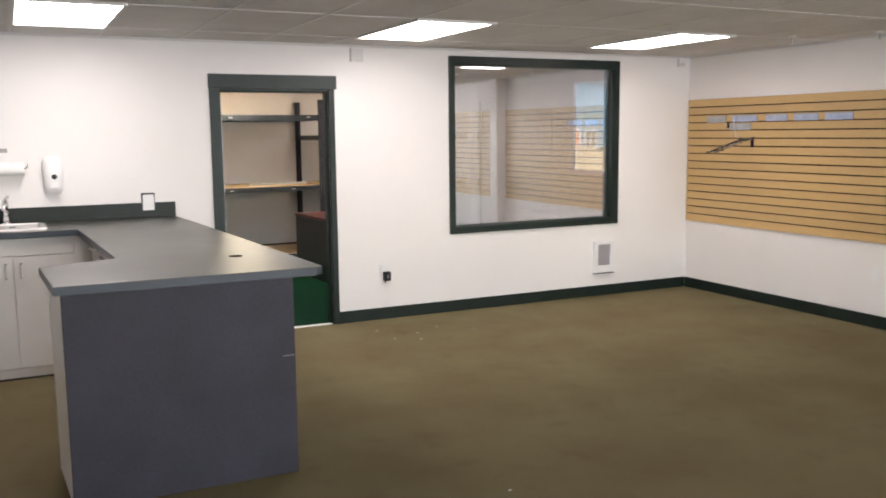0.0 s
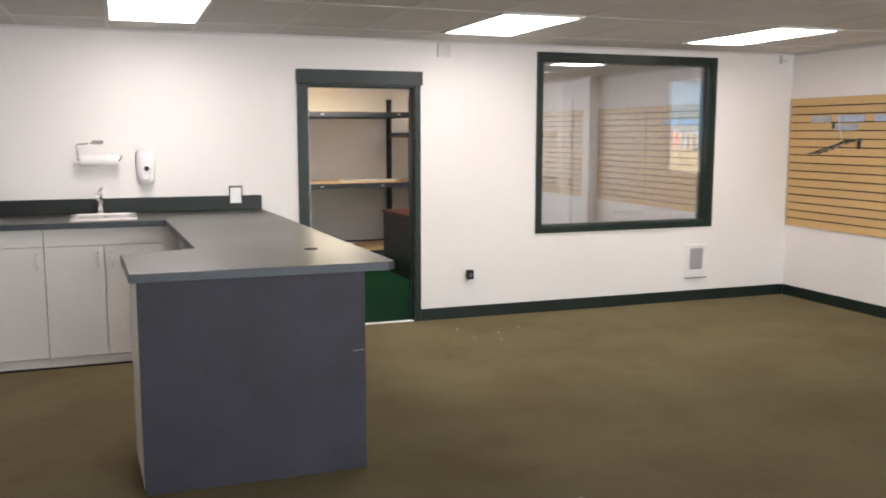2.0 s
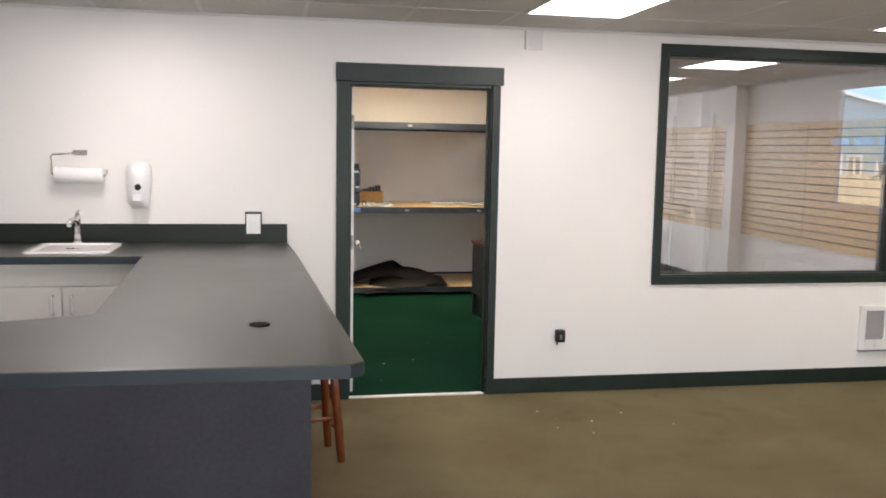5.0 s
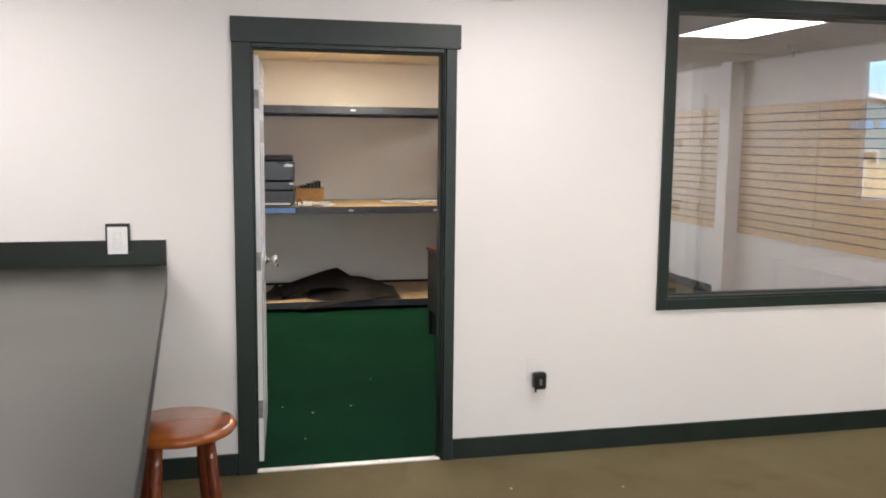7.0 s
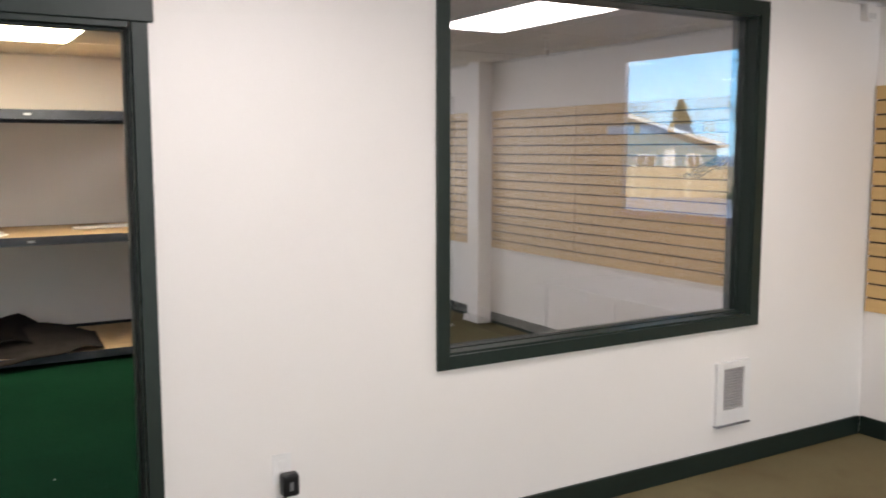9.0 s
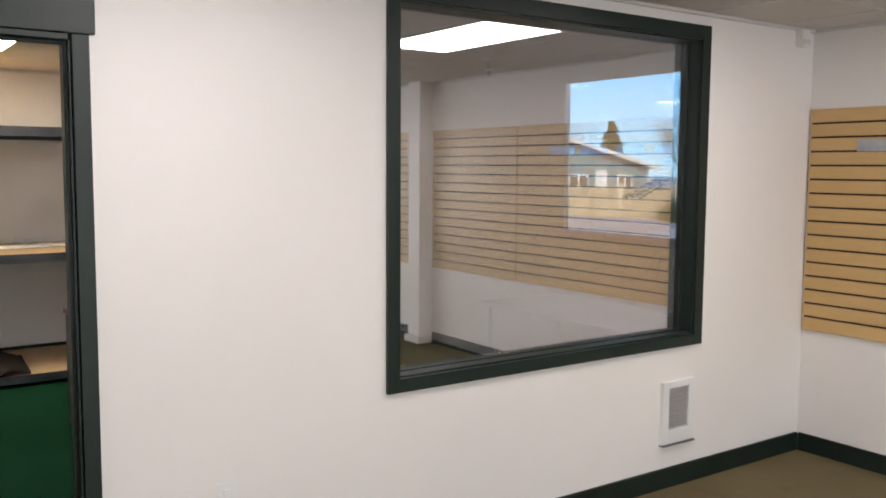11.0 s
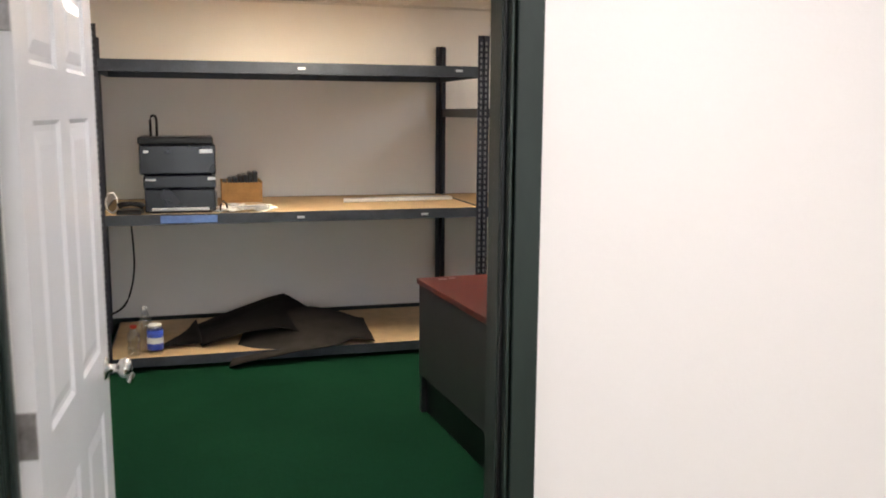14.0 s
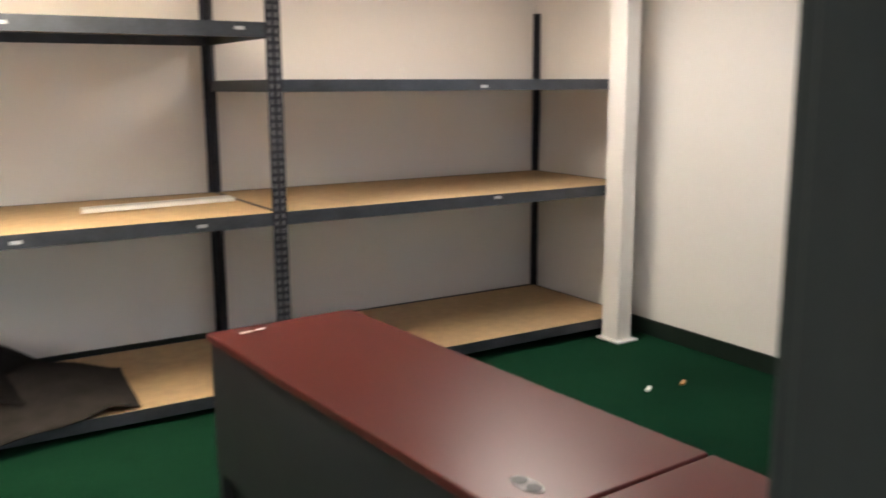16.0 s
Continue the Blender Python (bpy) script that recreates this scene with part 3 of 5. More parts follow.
# sink: drop-in, rim with a recessed bowl, and a tap
sink = thing("sink", (0.80, 7.22, CZ), "small white enamel drop-in sink in the dark countertop", "sink")
bm = bmesh.new()
sx0, sx1, sy0, sy1 = 0.575, 1.03, 7.00, 7.48
loops = []
for ins, z in ((0.0, CZ + 0.001), (0.004, CZ + 0.012), (0.035, CZ + 0.013), (0.045, CZ + 0.009), (0.055, CZ + 0.004)):
    lp = []
    for cx, cy, a0 in ((sx1 - 0.05, sy1 - 0.05, 0), (sx0 + 0.05, sy1 - 0.05, 90), (sx0 + 0.05, sy0 + 0.05, 180), (sx1 - 0.05, sy0 + 0.05, 270)):
        for k in range(5):
            a = radians(a0 + 22.5 * k)
            r = max(0.02, 0.05 - ins * 0.4)
            sgx, sgy = (1 if cx > 0.8 else -1), (1 if cy > 7.24 else -1)
            lp.append(bm.verts.new((cx - sgx * ins * 0.6 + r * math.cos(a), cy - sgy * ins * 0.6 + r * math.sin(a), z)))
    loops.append(lp)
for a, b in zip(loops, loops[1:]):
    for i in range(len(a)):
        j = (i + 1) % len(a)
        bm.faces.new((a[i], a[j], b[j], b[i]))
bm.faces.new(loops[-1])
under(sink, "basin", bm, M_CERAMIC)
under(sink, "drain", lathe(bmesh.new(), [(0.035, 0), (0.037, 0.003), (0.02, 0.004)], 20, (0.80, 7.22, CZ + 0.004)), M_CHROME)
tap = thing("faucet", (0.775, 7.47, CZ), "chrome single-lever faucet behind the sink", "faucet")
under(tap, "base", lathe(bmesh.new(), [(0.028, 0.0), (0.028, 0.006), (0.022, 0.012)], 20, (0.775, 7.47, CZ + 0.013)), M_CHROME, "", True)
under(tap, "body", lathe(bmesh.new(), [(0.022, 0.0), (0.021, 0.05), (0.020, 0.10), (0.022, 0.13), (0.018, 0.15), (0.008, 0.158)], 20, (0.775, 7.47, CZ + 0.024)), M_CHROME, "", True)
under(tap, "spout", tube(bmesh.new(), [(0.775, 7.46, CZ + 0.12), (0.772, 7.42, CZ + 0.150), (0.768, 7.37, CZ + 0.158), (0.764, 7.32, CZ + 0.150), (0.763, 7.30, CZ + 0.128)], [0.016, 0.015, 0.014, 0.014, 0.015], 14), M_CHROME, "", True)
under(tap, "lever", tube(bmesh.new(), [(0.775, 7.47, CZ + 0.175), (0.782, 7.45, CZ + 0.195), (0.797, 7.41, CZ + 0.212)], [0.012, 0.009, 0.006], 10), M_CHROME, "", True)

# paper towel holder
tow = thing("paper_towel_holder", (0.78, WY, 1.46), "chrome wall bracket with a white paper towel roll", "towel holder")
under(tow, "wall_plate", a_box(0.735, 0.815, WY - 0.012, WY, 1.560, 1.590, 0.003), M_HINGE)
under(tow, "bracket", tube(bmesh.new(), [(0.775, WY - 0.012, 1.575), (0.775, WY - 0.075, 1.572), (0.70, WY - 0.078, 1.566), (0.635, WY - 0.078, 1.562), (0.628, WY - 0.078, 1.55), (0.628, WY - 0.078, 1.455), (0.636, WY - 0.078, 1.445), (0.93, WY - 0.078, 1.44), (0.937, WY - 0.078, 1.452), (0.94, WY - 0.078, 1.475)], 0.006, 8), M_NICKEL, "", True)
under(tow, "paper_roll", lathe(bmesh.new(), [(0.018, 0.0), (0.047, 0.0), (0.048, 0.004), (0.048, 0.268), (0.047, 0.272), (0.018, 0.272)], 28, (0.648, WY - 0.078, 1.442), 'X'), M_PAPER, "white paper roll", True)

# soap dispenser
soap = thing("soap_dispenser", (1.11, WY, 1.38), "white plastic wall-mounted soap dispenser", "soap dispenser")
bm = bmesh.new()
px = 1.17
prof = [(1.245, 0.036, 0.05), (1.26, 0.046, 0.075), (1.30, 0.052, 0.088), (1.36, 0.058, 0.10), (1.43, 0.062, 0.104), (1.49, 0.058, 0.092), (1.515, 0.048, 0.07), (1.525, 0.034, 0.045)]
rows_v = []
for z, hw, dp in prof:
    rows_v.append([bm.verts.new((1.115 + hw * px * sx, WY - dp * sd, z)) for sx, sd in ((-1, 0), (-1, 0.62), (-0.80, 0.9), (-0.35, 1), (0.35, 1), (0.80, 0.9), (1, 0.62), (1, 0))])
for a, b in zip(rows_v, rows_v[1:]):
    for i in range(7):
        bm.faces.new((a[i], a[i + 1], b[i + 1], b[i]))
    bm.faces.new((a[7], a[0], b[0], b[7]))
bm.faces.new(rows_v[0])
bm.faces.new(list(reversed(rows_v[-1])))
under(soap, "shell", bm, M_WHITE, "", True)
under(soap, "sight_window", lathe(bmesh.new(), [(0.022, 0), (0.021, 0.004), (0.012, 0.005)], 5, (1.118, WY - 0.108, 1.375), 'Y'), M_BLACK, "dark sight window")
under(soap, "push_bar", a_box(1.085, 1.140, WY - 0.112, WY - 0.085, 1.288, 1.330, 0.008, 3), M_WHITE)


# outlet plates, switch and adapter
def outlet(at, name, label, face):
    """A duplex outlet plate; face: the wall's outward way."""
    x, y, z = at
    o = thing(name, at, label, "outlet")
    if face == 'y':
        under(o, "cover_plate", a_box(x - 0.036, x + 0.036, y - 0.006, y, z - 0.058, z + 0.058, 0.002), M_WHITE)
        for dz in (-0.021, 0.021):
            under(o, "socket", a_box(x - 0.014, x + 0.014, y - 0.0085, y - 0.006, z + dz - 0.013, z + dz + 0.013, 0.003), M_WHITE)
    else:
        under(o, "cover_plate", a_box(x - 0.006, x, y - 0.036, y + 0.036, z - 0.058, z + 0.058, 0.002), M_WHITE)
        for dz in (-0.021, 0.021):
            under(o, "socket", a_box(x - 0.0085, x - 0.006, y - 0.014, y + 0.014, z + dz - 0.013, z + dz + 0.013, 0.003), M_WHITE)
    return o


up = thing("counter_outlet", (1.792, WY, 1.155), "white outlet with a dark surround let into the upstand", "outlet")
under(up, "surround", a_box(1.741, 1.843, WY - 0.026, WY, 1.092, 1.224, 0.002), M_BLACK, "dark mounting box")
under(up, "cover_plate", a_box(1.749, 1.835, WY - 0.033, WY - 0.026, 1.088, 1.212, 0.002), M_WHITE)
for dz in (-0.022, 0.022):
    under(up, "socket", a_box(1.776, 1.808, WY - 0.036, WY - 0.033, 1.150 + dz - 0.014, 1.150 + dz + 0.014, 0.004), M_PAPER)
outlet((3.800, WY, 0.447), "wall_outlet", "white duplex outlet low on the white wall", 'y')
ad = thing("power_adapter", (3.822, WY, 0.385), "black power adapter plugged into the wall outlet", "adapter")
under(ad, "case", a_box(3.786, 3.852, WY - 0.055, WY - 0.009, 0.350, 0.437, 0.014, 3), M_BLACK)
under(ad, "cord_stub", tube(bmesh.new(), [(3.80, WY - 0.03, 0.350), (3.80, WY - 0.032, 0.333)], 0.006, 8), M_BLACK)
under(ad, "mark", a_box(3.812, 3.826, WY - 0.0565, WY - 0.055, 0.375, 0.407), M_GREY, "grey mark")
outlet((RX, 5.268, 0.445), "wall_outlet", "white duplex outlet below the slatwall", 'x')

# wall heater
ht = thing("wall_heater", (6.22, WY, 0.24), "white recessed electric wall heater with a grey grille", "wall heater")
for a in ((6.102, 6.150, 0.235, 0.560), (6.300, 6.345, 0.235, 0.560), (6.150, 6.300, 0.525, 0.560), (6.150, 6.300, 0.235, 0.310)):
    under(ht, "frame_bar", a_box(a[0], a[1], WY - 0.022, WY, a[2], a[3], 0.003), M_WHITE)
under(ht, "grille_back", a_box(6.150, 6.300, WY - 0.004, WY - 0.001, 0.310, 0.525), M_GRILLE, "grey steel grille")
for k in range(15):
    z = 0.318 + k * 0.014
    under(ht, "louvre", a_box(6.151, 6.299, WY - 0.016, WY - 0.005, z, z + 0.009), M_GRILLE)
under(ht, "bottom_lip", a_box(6.102, 6.345, WY - 0.032, WY, 0.226, 0.2345, 0.002), M_GREY)
under(ht, "thermostat_knob", lathe(bmesh.new(), [(0.011, 0), (0.010, 0.010), (0.006, 0.012)], 16, (6.225, WY - 0.022, 0.268), 'Y'), M_WHITE)

# small bracket above the door, corner sensor, sprinkler heads
cb = thing("wall_box", (3.58, WY, 2.35), "small white box on the wall under the ceiling", "wall box")
under(cb, "body", a_box(3.520, 3.640, WY - 0.035, WY, 2.290, 2.405, 0.004), M_WALL)
under(cb, "lid", a_box(3.526, 3.634, WY - 0.039, WY - 0.035, 2.296, 2.399, 0.002), M_GRID)
cs = thing("motion_detector", (7.20, 7.52, 2.37), "small white detector in the corner under the ceiling", "detector")
under(cs, "body", a_box(7.13, 7.205, 7.55, WY, 2.325, 2.418, 0.012, 3), M_WALL)
under(cs, "lens", a_box(7.135, 7.195, 7.545, 7.552, 2.335, 2.365, 0.004), M_GRID, "grey lens")


def sprinkler(x, y):
    s = thing("sprinkler_head", (x, y, H), "small chrome sprinkler head hanging from the ceiling", "sprinkler", "sprinkler heads")
    under(s, "escutcheon", lathe(bmesh.new(), [(0.030, 0.0), (0.034, -0.006), (0.016, -0.012)], 18, (x, y, H + 0.004)), M_WHITE)
    under(s, "stem", lathe(bmesh.new(), [(0.010, 0.0), (0.009, -0.03), (0.006, -0.045)], 12, (x, y, H - 0.008)), M_CHROME)
    under(s, "deflector", lathe(bmesh.new(), [(0.004, 0.0), (0.018, -0.002), (0.018, -0.004)], 16, (x, y, H - 0.052)), M_CHROME)


sprinkler(6.62, 5.62)
sprinkler(7.02, 5.12)


# ---- stool ----
def stool(x, y, rz):
    st = thing("stool", (0, 0, 0), "round wooden stool with a glossy orange-brown seat and turned legs", "stool")
    sz = 0.617
    under(st, "seat", lathe(bmesh.new(), [(0.02, sz - 0.036), (0.176, sz - 0.040), (0.192, sz - 0.031), (0.199, sz - 0.018), (0.193, sz - 0.006), (0.178, sz), (0.02, sz - 0.004)], 40), M_WOOD, "glossy orange-brown seat", True)
    feet = []
    for k in range(4):
        a = radians(45 + 90 * k)
        t = Vector((0.122 * math.cos(a), 0.122 * math.sin(a), sz - 0.034))
        f = Vector((0.185 * math.cos(a), 0.185 * math.sin(a), 0.0))
        pts = [f.lerp(t, s) for s in (0, 0.12, 0.3, 0.5, 0.62, 0.66, 0.7, 0.85, 1.0)]
        under(st, "leg", tube(bmesh.new(), pts, [0.019, 0.022, 0.024, 0.023, 0.022, 0.025, 0.022, 0.021, 0.018], 12), M_WOODLEG, "red-brown turned leg", True)
        feet.append((f, t))
    for k in range(4):
        (fa, ta), (fb, tb) = feet[k], feet[(k + 1) % 4]
        for s in ((0.28,) if k % 2 else (0.40,)):
            under(st, "stretcher", tube(bmesh.new(), [fa.lerp(ta, s), fb.lerp(tb, s)], 0.011, 10), M_WOODLEG, "", True)
    st.matrix_world = pose(x, y, 0, 0, 0, rz)
    return st


stool(2.105, 6.53, 12)


# ---- slatwall panels ----
def slat_panel(y0, y1, label):
    """A grooved maple panel of sixteen boards on the outside wall."""
    z0, z1, n = 0.720, 1.985, 16
    p = thing("slatwall_panel", (RX, (y0 + y1) / 2, z0), label, "slatwall", "slatwall panels")
    under(p, "backing", a_box(RX - 0.008, RX - 0.001, y0 + 0.001, y1 - 0.001, z0 + 0.004, z1 - 0.004), M_GROOVE, "dark groove")
    pitch = (z1 - z0) / n
    for k in range(n):
        a = z0 + k * pitch + (0.0055 if k else 0.0)
        b = z0 + (k + 1) * pitch - (0.0055 if k < n - 1 else 0.0)
        under(p, "slat", a_box(RX - 0.021, RX - 0.008, y0, y1, a, b, 0.0015, 1), M_SLAT)
    return p


slat_panel(5.155, 7.585, "maple-coloured grooved display panel with empty slots")
slat_panel(3.935, 5.152, "maple-coloured grooved display panel with empty slots")
slat_panel(1.27, 3.705, "maple-coloured grooved display panel beside the column")


def label_holder(y0, y1, z, mat, label):
    h = thing("label_holder", (RX - 0.022, (y0 + y1) / 2, z), label, "label holder", "label holders on the slatwall")
    under(h, "rail", a_box(RX - 0.030, RX - 0.022, y0, y1, z + 0.024, z + 0.034, 0.002), M_HOLDER)
    under(h, "strip", a_box(RX - 0.027, RX - 0.0225, y0 + 0.003, y1 - 0.003, z - 0.030, z + 0.023, 0.001), mat)


label_holder(7.03, 7.30, 1.775, M_HOLDER, "grey clear-plastic label strip on the slatwall")
for ya, yb in ((6.62, 6.95), (6.245, 6.515), (5.90, 6.18), (5.54, 5.835)):
    label_holder(ya, yb, 1.780, M_HOLDER_BLUE, "pale blue label strip on the slatwall")
label_holder(6.70, 6.98, 1.700, M_HOLDER, "grey clear-plastic label strip on the slatwall")
# waterfall bracket with a row of hooks, hung from a wire
wf = thing("hook_rack", (RX - 0.022, 6.72, 1.55), "bundle of chrome wire display hooks on a slatwall bracket", "display hook")
under(wf, "bracket", a_box(RX - 0.035, RX - 0.022, 6.655, 6.685, 1.500, 1.600, 0.002), M_STEEL)
under(wf, "cross_bar", a_box(RX - 0.050, RX - 0.035, 6.655, 6.800, 1.575, 1.590, 0.002), M_GREY)
for k in range(6):
    y = 6.665 + 0.027 * k
    dz = 0.004 * (k % 3)
    under(wf, "prong", tube(bmesh.new(), [(RX - 0.045, y, 1.585), (RX - 0.16, y + 0.015, 1.550 - dz), (RX - 0.30, y + 0.03, 1.508 - dz), (RX - 0.42, y + 0.045, 1.462 - dz), (RX - 0.435, y + 0.046, 1.475 - dz)], 0.0048, 6), M_STEEL2 if k % 2 else M_CHROME, "", True)
    for j in range(5):
        q = 0.09 + j * 0.07
        under(wf, "bead", lathe(bmesh.new(), [(0.003, -0.007), (0.010, -0.003), (0.010, 0.003), (0.003, 0.007)], 8, (RX - q, y + 0.11 * q, 1.600 - q * 0.325 - dz)), M_STEEL)
under(wf, "hang_wire", tube(bmesh.new(), [(RX - 0.026, 6.93, 1.80), (RX - 0.03, 6.91, 1.70), (RX - 0.045, 6.86, 1.59)], 0.0025, 6), M_WHITE)
under(wf, "clip", a_box(RX - 0.034, RX - 0.022, 6.985, 7.005, 1.690, 1.745, 0.002), M_BLACK, "black clip")

# bits of litter on the carpets
lit = random.Random(4)


def litter(x, y, z, s, mat, label):
    s *= 0.62
    bm = bmesh.new()
    n = 6
    vs = [bm.verts.new((x + s * (0.6 + 0.5 * lit.random()) * math.cos(2 * math.pi * k / n) * 1.4, y + s * (0.5 + 0.5 * lit.random()) * math.sin(2 * math.pi * k / n), z + 0.002 + 0.004 * lit.random())) for k in range(n)]
    lo = [bm.verts.new((v.co.x, v.co.y, z)) for v in vs]
    bm.faces.new(vs)
    for k in range(n):
        bm.faces.new((lo[k], lo[(k + 1) % n], vs[(k + 1) % n], vs[k]))
    solid("paper_scrap", bm, M_LITTER, label, "litter", "scraps on the carpet")


for x, y, s in ((2.74, 8.51, 0.012), (2.98, 8.61, 0.005), (3.19, 9.18, 0.004), (2.57, 8.66, 0.005), (2.66, 8.05, 0.004)):
    litter(x, y, -0.002, s, M_PAPER, "tiny pale scrap on the green carpet")
for x, y, s in ((2.83, 3.71, 0.014), (3.82, 6.92, 0.010), (3.57, 6.82, 0.009), (3.545, 7.157, 0.008), (4.07, 7.07, 0.007), (3.75, 6.7, 0.007), (3.62, 7.0, 0.005), (4.3, 6.8, 0.006)):
    litter(x, y, 0.0, s, M_PAPER, "tiny pale scrap on the olive carpet")


# ---- storeroom: door ----
def six_panel_door():
    """A moulded six-panel door, hinge edge at x = 0, opening along +x, face at y = 0 to -0.035."""
    w, h, t = 0.835, 2.005, 0.035
    d = thing("door", (0, 0, 0), "white six-panel moulded door, standing open into the storeroom", "door")
    bm = bmesh.new()
    xs = [0.0, 0.115, 0.365, 0.47, 0.72, w]
    zs = [0.012, 0.235, 0.82, 0.985, 1.600, 1.705, 1.895, h]
    for side in (0, 1):
        yy = 0.0 if side == 0 else -t
        sg = -1 if side == 0 else 1
        grid = {}
        for i, x in enumerate(xs):
            for j, z in enumerate(zs):
                grid[i, j] = bm.verts.new((x, yy, z))
        for i in range(5):
            for j in range(7):
                q = (grid[i, j], grid[i + 1, j], grid[i + 1, j + 1], grid[i, j + 1])
                if i in (1, 3) and j in (1, 3, 5):
                    x0, x1, z0, z1 = xs[i], xs[i + 1], zs[j], zs[j + 1]
                    ringv = [list(q)]
                    for ins, dep in ((0.010, 0.007), (0.022, 0.007), (0.050, 0.0015)):
                        ringv.append([bm.verts.new(p) for p in ((x0 + ins, yy + sg * dep, z0 + ins), (x1 - ins, yy + sg * dep, z0 + ins), (x1 - ins, yy + sg * dep, z1 - ins), (x0 + ins, yy + sg * dep, z1 - ins))])
                    for a, b in zip(ringv, ringv[1:]):
                        for k in range(4):
                            bm.faces.new((a[k], a[(k + 1) % 4], b[(k + 1) % 4], b[k]))
                    bm.faces.new(ringv[-1])
                else:
                    bm.faces.new(q)
        if side == 0:
            front = grid
        else:
            rim = [(0, j) for j in range(8)] + [(i, 7) for i in range(1, 6)] + [(5, j) for j in range(6, -1, -1)] + [(i, 0) for i in range(4, 0, -1)]
            for a, b in zip(rim, rim[1:] + rim[:1]):
                bm.faces.new((front[a], front[b], grid[b], grid[a]))
    under(d, "leaf", bm, M_DOOR)
    for sg, y0 in ((1, 0.0), (-1, -t)):
        k = under(d, "knob", lathe(bmesh.new(), [(0.032, 0.0), (0.031, 0.006 * sg), (0.012, 0.010 * sg), (0.011, 0.032 * sg), (0.024, 0.040 * sg), (0.028, 0.052 * sg), (0.024, 0.066 * sg), (0.010, 0.070 * sg)], 24, (w - 0.062, y0, 0.925), 'Y'), M_NICKEL, "satin nickel knob", True)
        lev = tube(bmesh.new(), [(w - 0.062, y0 + sg * 0.055, 0.925), (w - 0.068, y0 + sg * 0.066, 0.905), (w - 0.075, y0 + sg * 0.066, 0.885)], [0.014, 0.012, 0.008], 10)
        lv = under(d, "thumb_turn", lev, M_NICKEL, "", True)
    for z in (0.28, 1.02, 1.80):
        under(d, "hinge", a_box(-0.006, 0.004, -0.034, 0.001, z - 0.045, z + 0.045, 0.002), M_HINGE, "dull steel hinge")
        under(d, "hinge_pin", lathe(bmesh.new(), [(0.006, -0.048), (0.006, 0.048)], 10, (-0.004, 0.006, z)), M_HINGE)
    under(d, "latch_plate", a_box(w - 0.001, w + 0.0015, -0.029, -0.006, 0.895, 0.955), M_NICKEL)
    return d


door = six_panel_door()
# hinged on the west jamb, turned 86 degrees into the storeroom
door.matrix_world = pose(2.396, WB + 0.010, 0.0, 0, 0, 86.7)
for z in (0.28, 1.02, 1.80):
    under(door_frame, "hinge_leaf", a_box(DX0 + 0.0002, DX0 + 0.0025, WB - 0.040, WB - 0.002, z - 0.045, z + 0.045, 0.001), M_HINGE, "dull steel hinge leaf")


# ---- storeroom: racks ----
def post(parent, x, y, face, ztop):
    """A slotted angle upright with keyhole slots down the flange."""
    bm = bmesh.new()
    fx, fy = face
    cut_box(bm, min(x, x + fx * 0.038), max(x, x + fx * 0.038), min(y, y + fy * 0.002), max(y, y + fy * 0.002), 0.0, ztop)
    cut_box(bm, min(x, x + fx * 0.002), max(x, x + fx * 0.002), min(y, y + fy * 0.038), max(y, y + fy * 0.038), 0.0, ztop)
    ob = under(parent, "upright", bm, M_STEEL)
    sl = bmesh.new()
    k = 0.05
    while k < ztop - 0.03:
        cut_box(sl, x + fx * 0.015 - 0.006, x + fx * 0.015 + 0.006, min(y - fy * 0.001, y - fy * 0.0003), max(y - fy * 0.001, y - fy * 0.0003), k, k + 0.022)
        cut_box(sl, min(x - fx * 0.001, x - fx * 0.0003), max(x - fx * 0.001, x - fx * 0.0003), y + fy * 0.015 - 0.006, y + fy * 0.015 + 0.006, k, k + 0.022)
        k += 0.038
    so = under(ob, "perforated_strip", sl, M_GREY, "row of punched slots")
    so["kind"] = "stuff"
    return ob


def rack(x0, x1, y0, y1, shelves, ztop, label, askew=0.0):
    r = thing("shelving_rack", ((x0 + x1) / 2, (y0 + y1) / 2, 0), label, "shelving rack", "boltless shelving racks")
    for x, fx in ((x0, 1), (x1, -1)):
        for y, fy in ((y0, 1), (y1, -1)):
            post(r, x - (askew if (fx > 0 > fy) else 0.0), y, (fx, fy), ztop)
    for z0, z1 in shelves:
        for y, s in ((y0, 1), (y1, -1)):
            b = bmesh.new()
            ya, yb = (y + 0.003, y + 0.006) if s > 0 else (y - 0.006, y - 0.003)
            cut_box(b, x0 + 0.004, x1 - 0.004, ya, yb, z0, z1, 0.0008, 1)
            yc, yd = (y + 0.006, y + 0.034) if s > 0 else (y - 0.034, y - 0.006)
            cut_box(b, x0 + 0.004, x1 - 0.004, yc, yd, z1 - 0.022, z1 - 0.019)
            cut_box(b, x0 + 0.004, x1 - 0.004, yc, yc + 0.012, z0, z0 + 0.003)
            under(r, "beam", b, M_STEEL2, "dark grey steel beam")
        for x, s in ((x0, 1), (x1, -1)):
            xa, xb = (x + 0.003, x + 0.006) if s > 0 else (x - 0.006, x - 0.003)
            under(r, "end_beam", a_box(xa, xb, y0 + 0.008, y1 - 0.008, z0, z1), M_STEEL2)
        under(r, "deck", a_box(x0 + 0.010, x1 - 0.010, y0 + 0.0075, y1 - 0.0075, z1 - 0.018, z1 - 0.002, 0.002), M_BOARD, "raw particle-board deck")
    return r


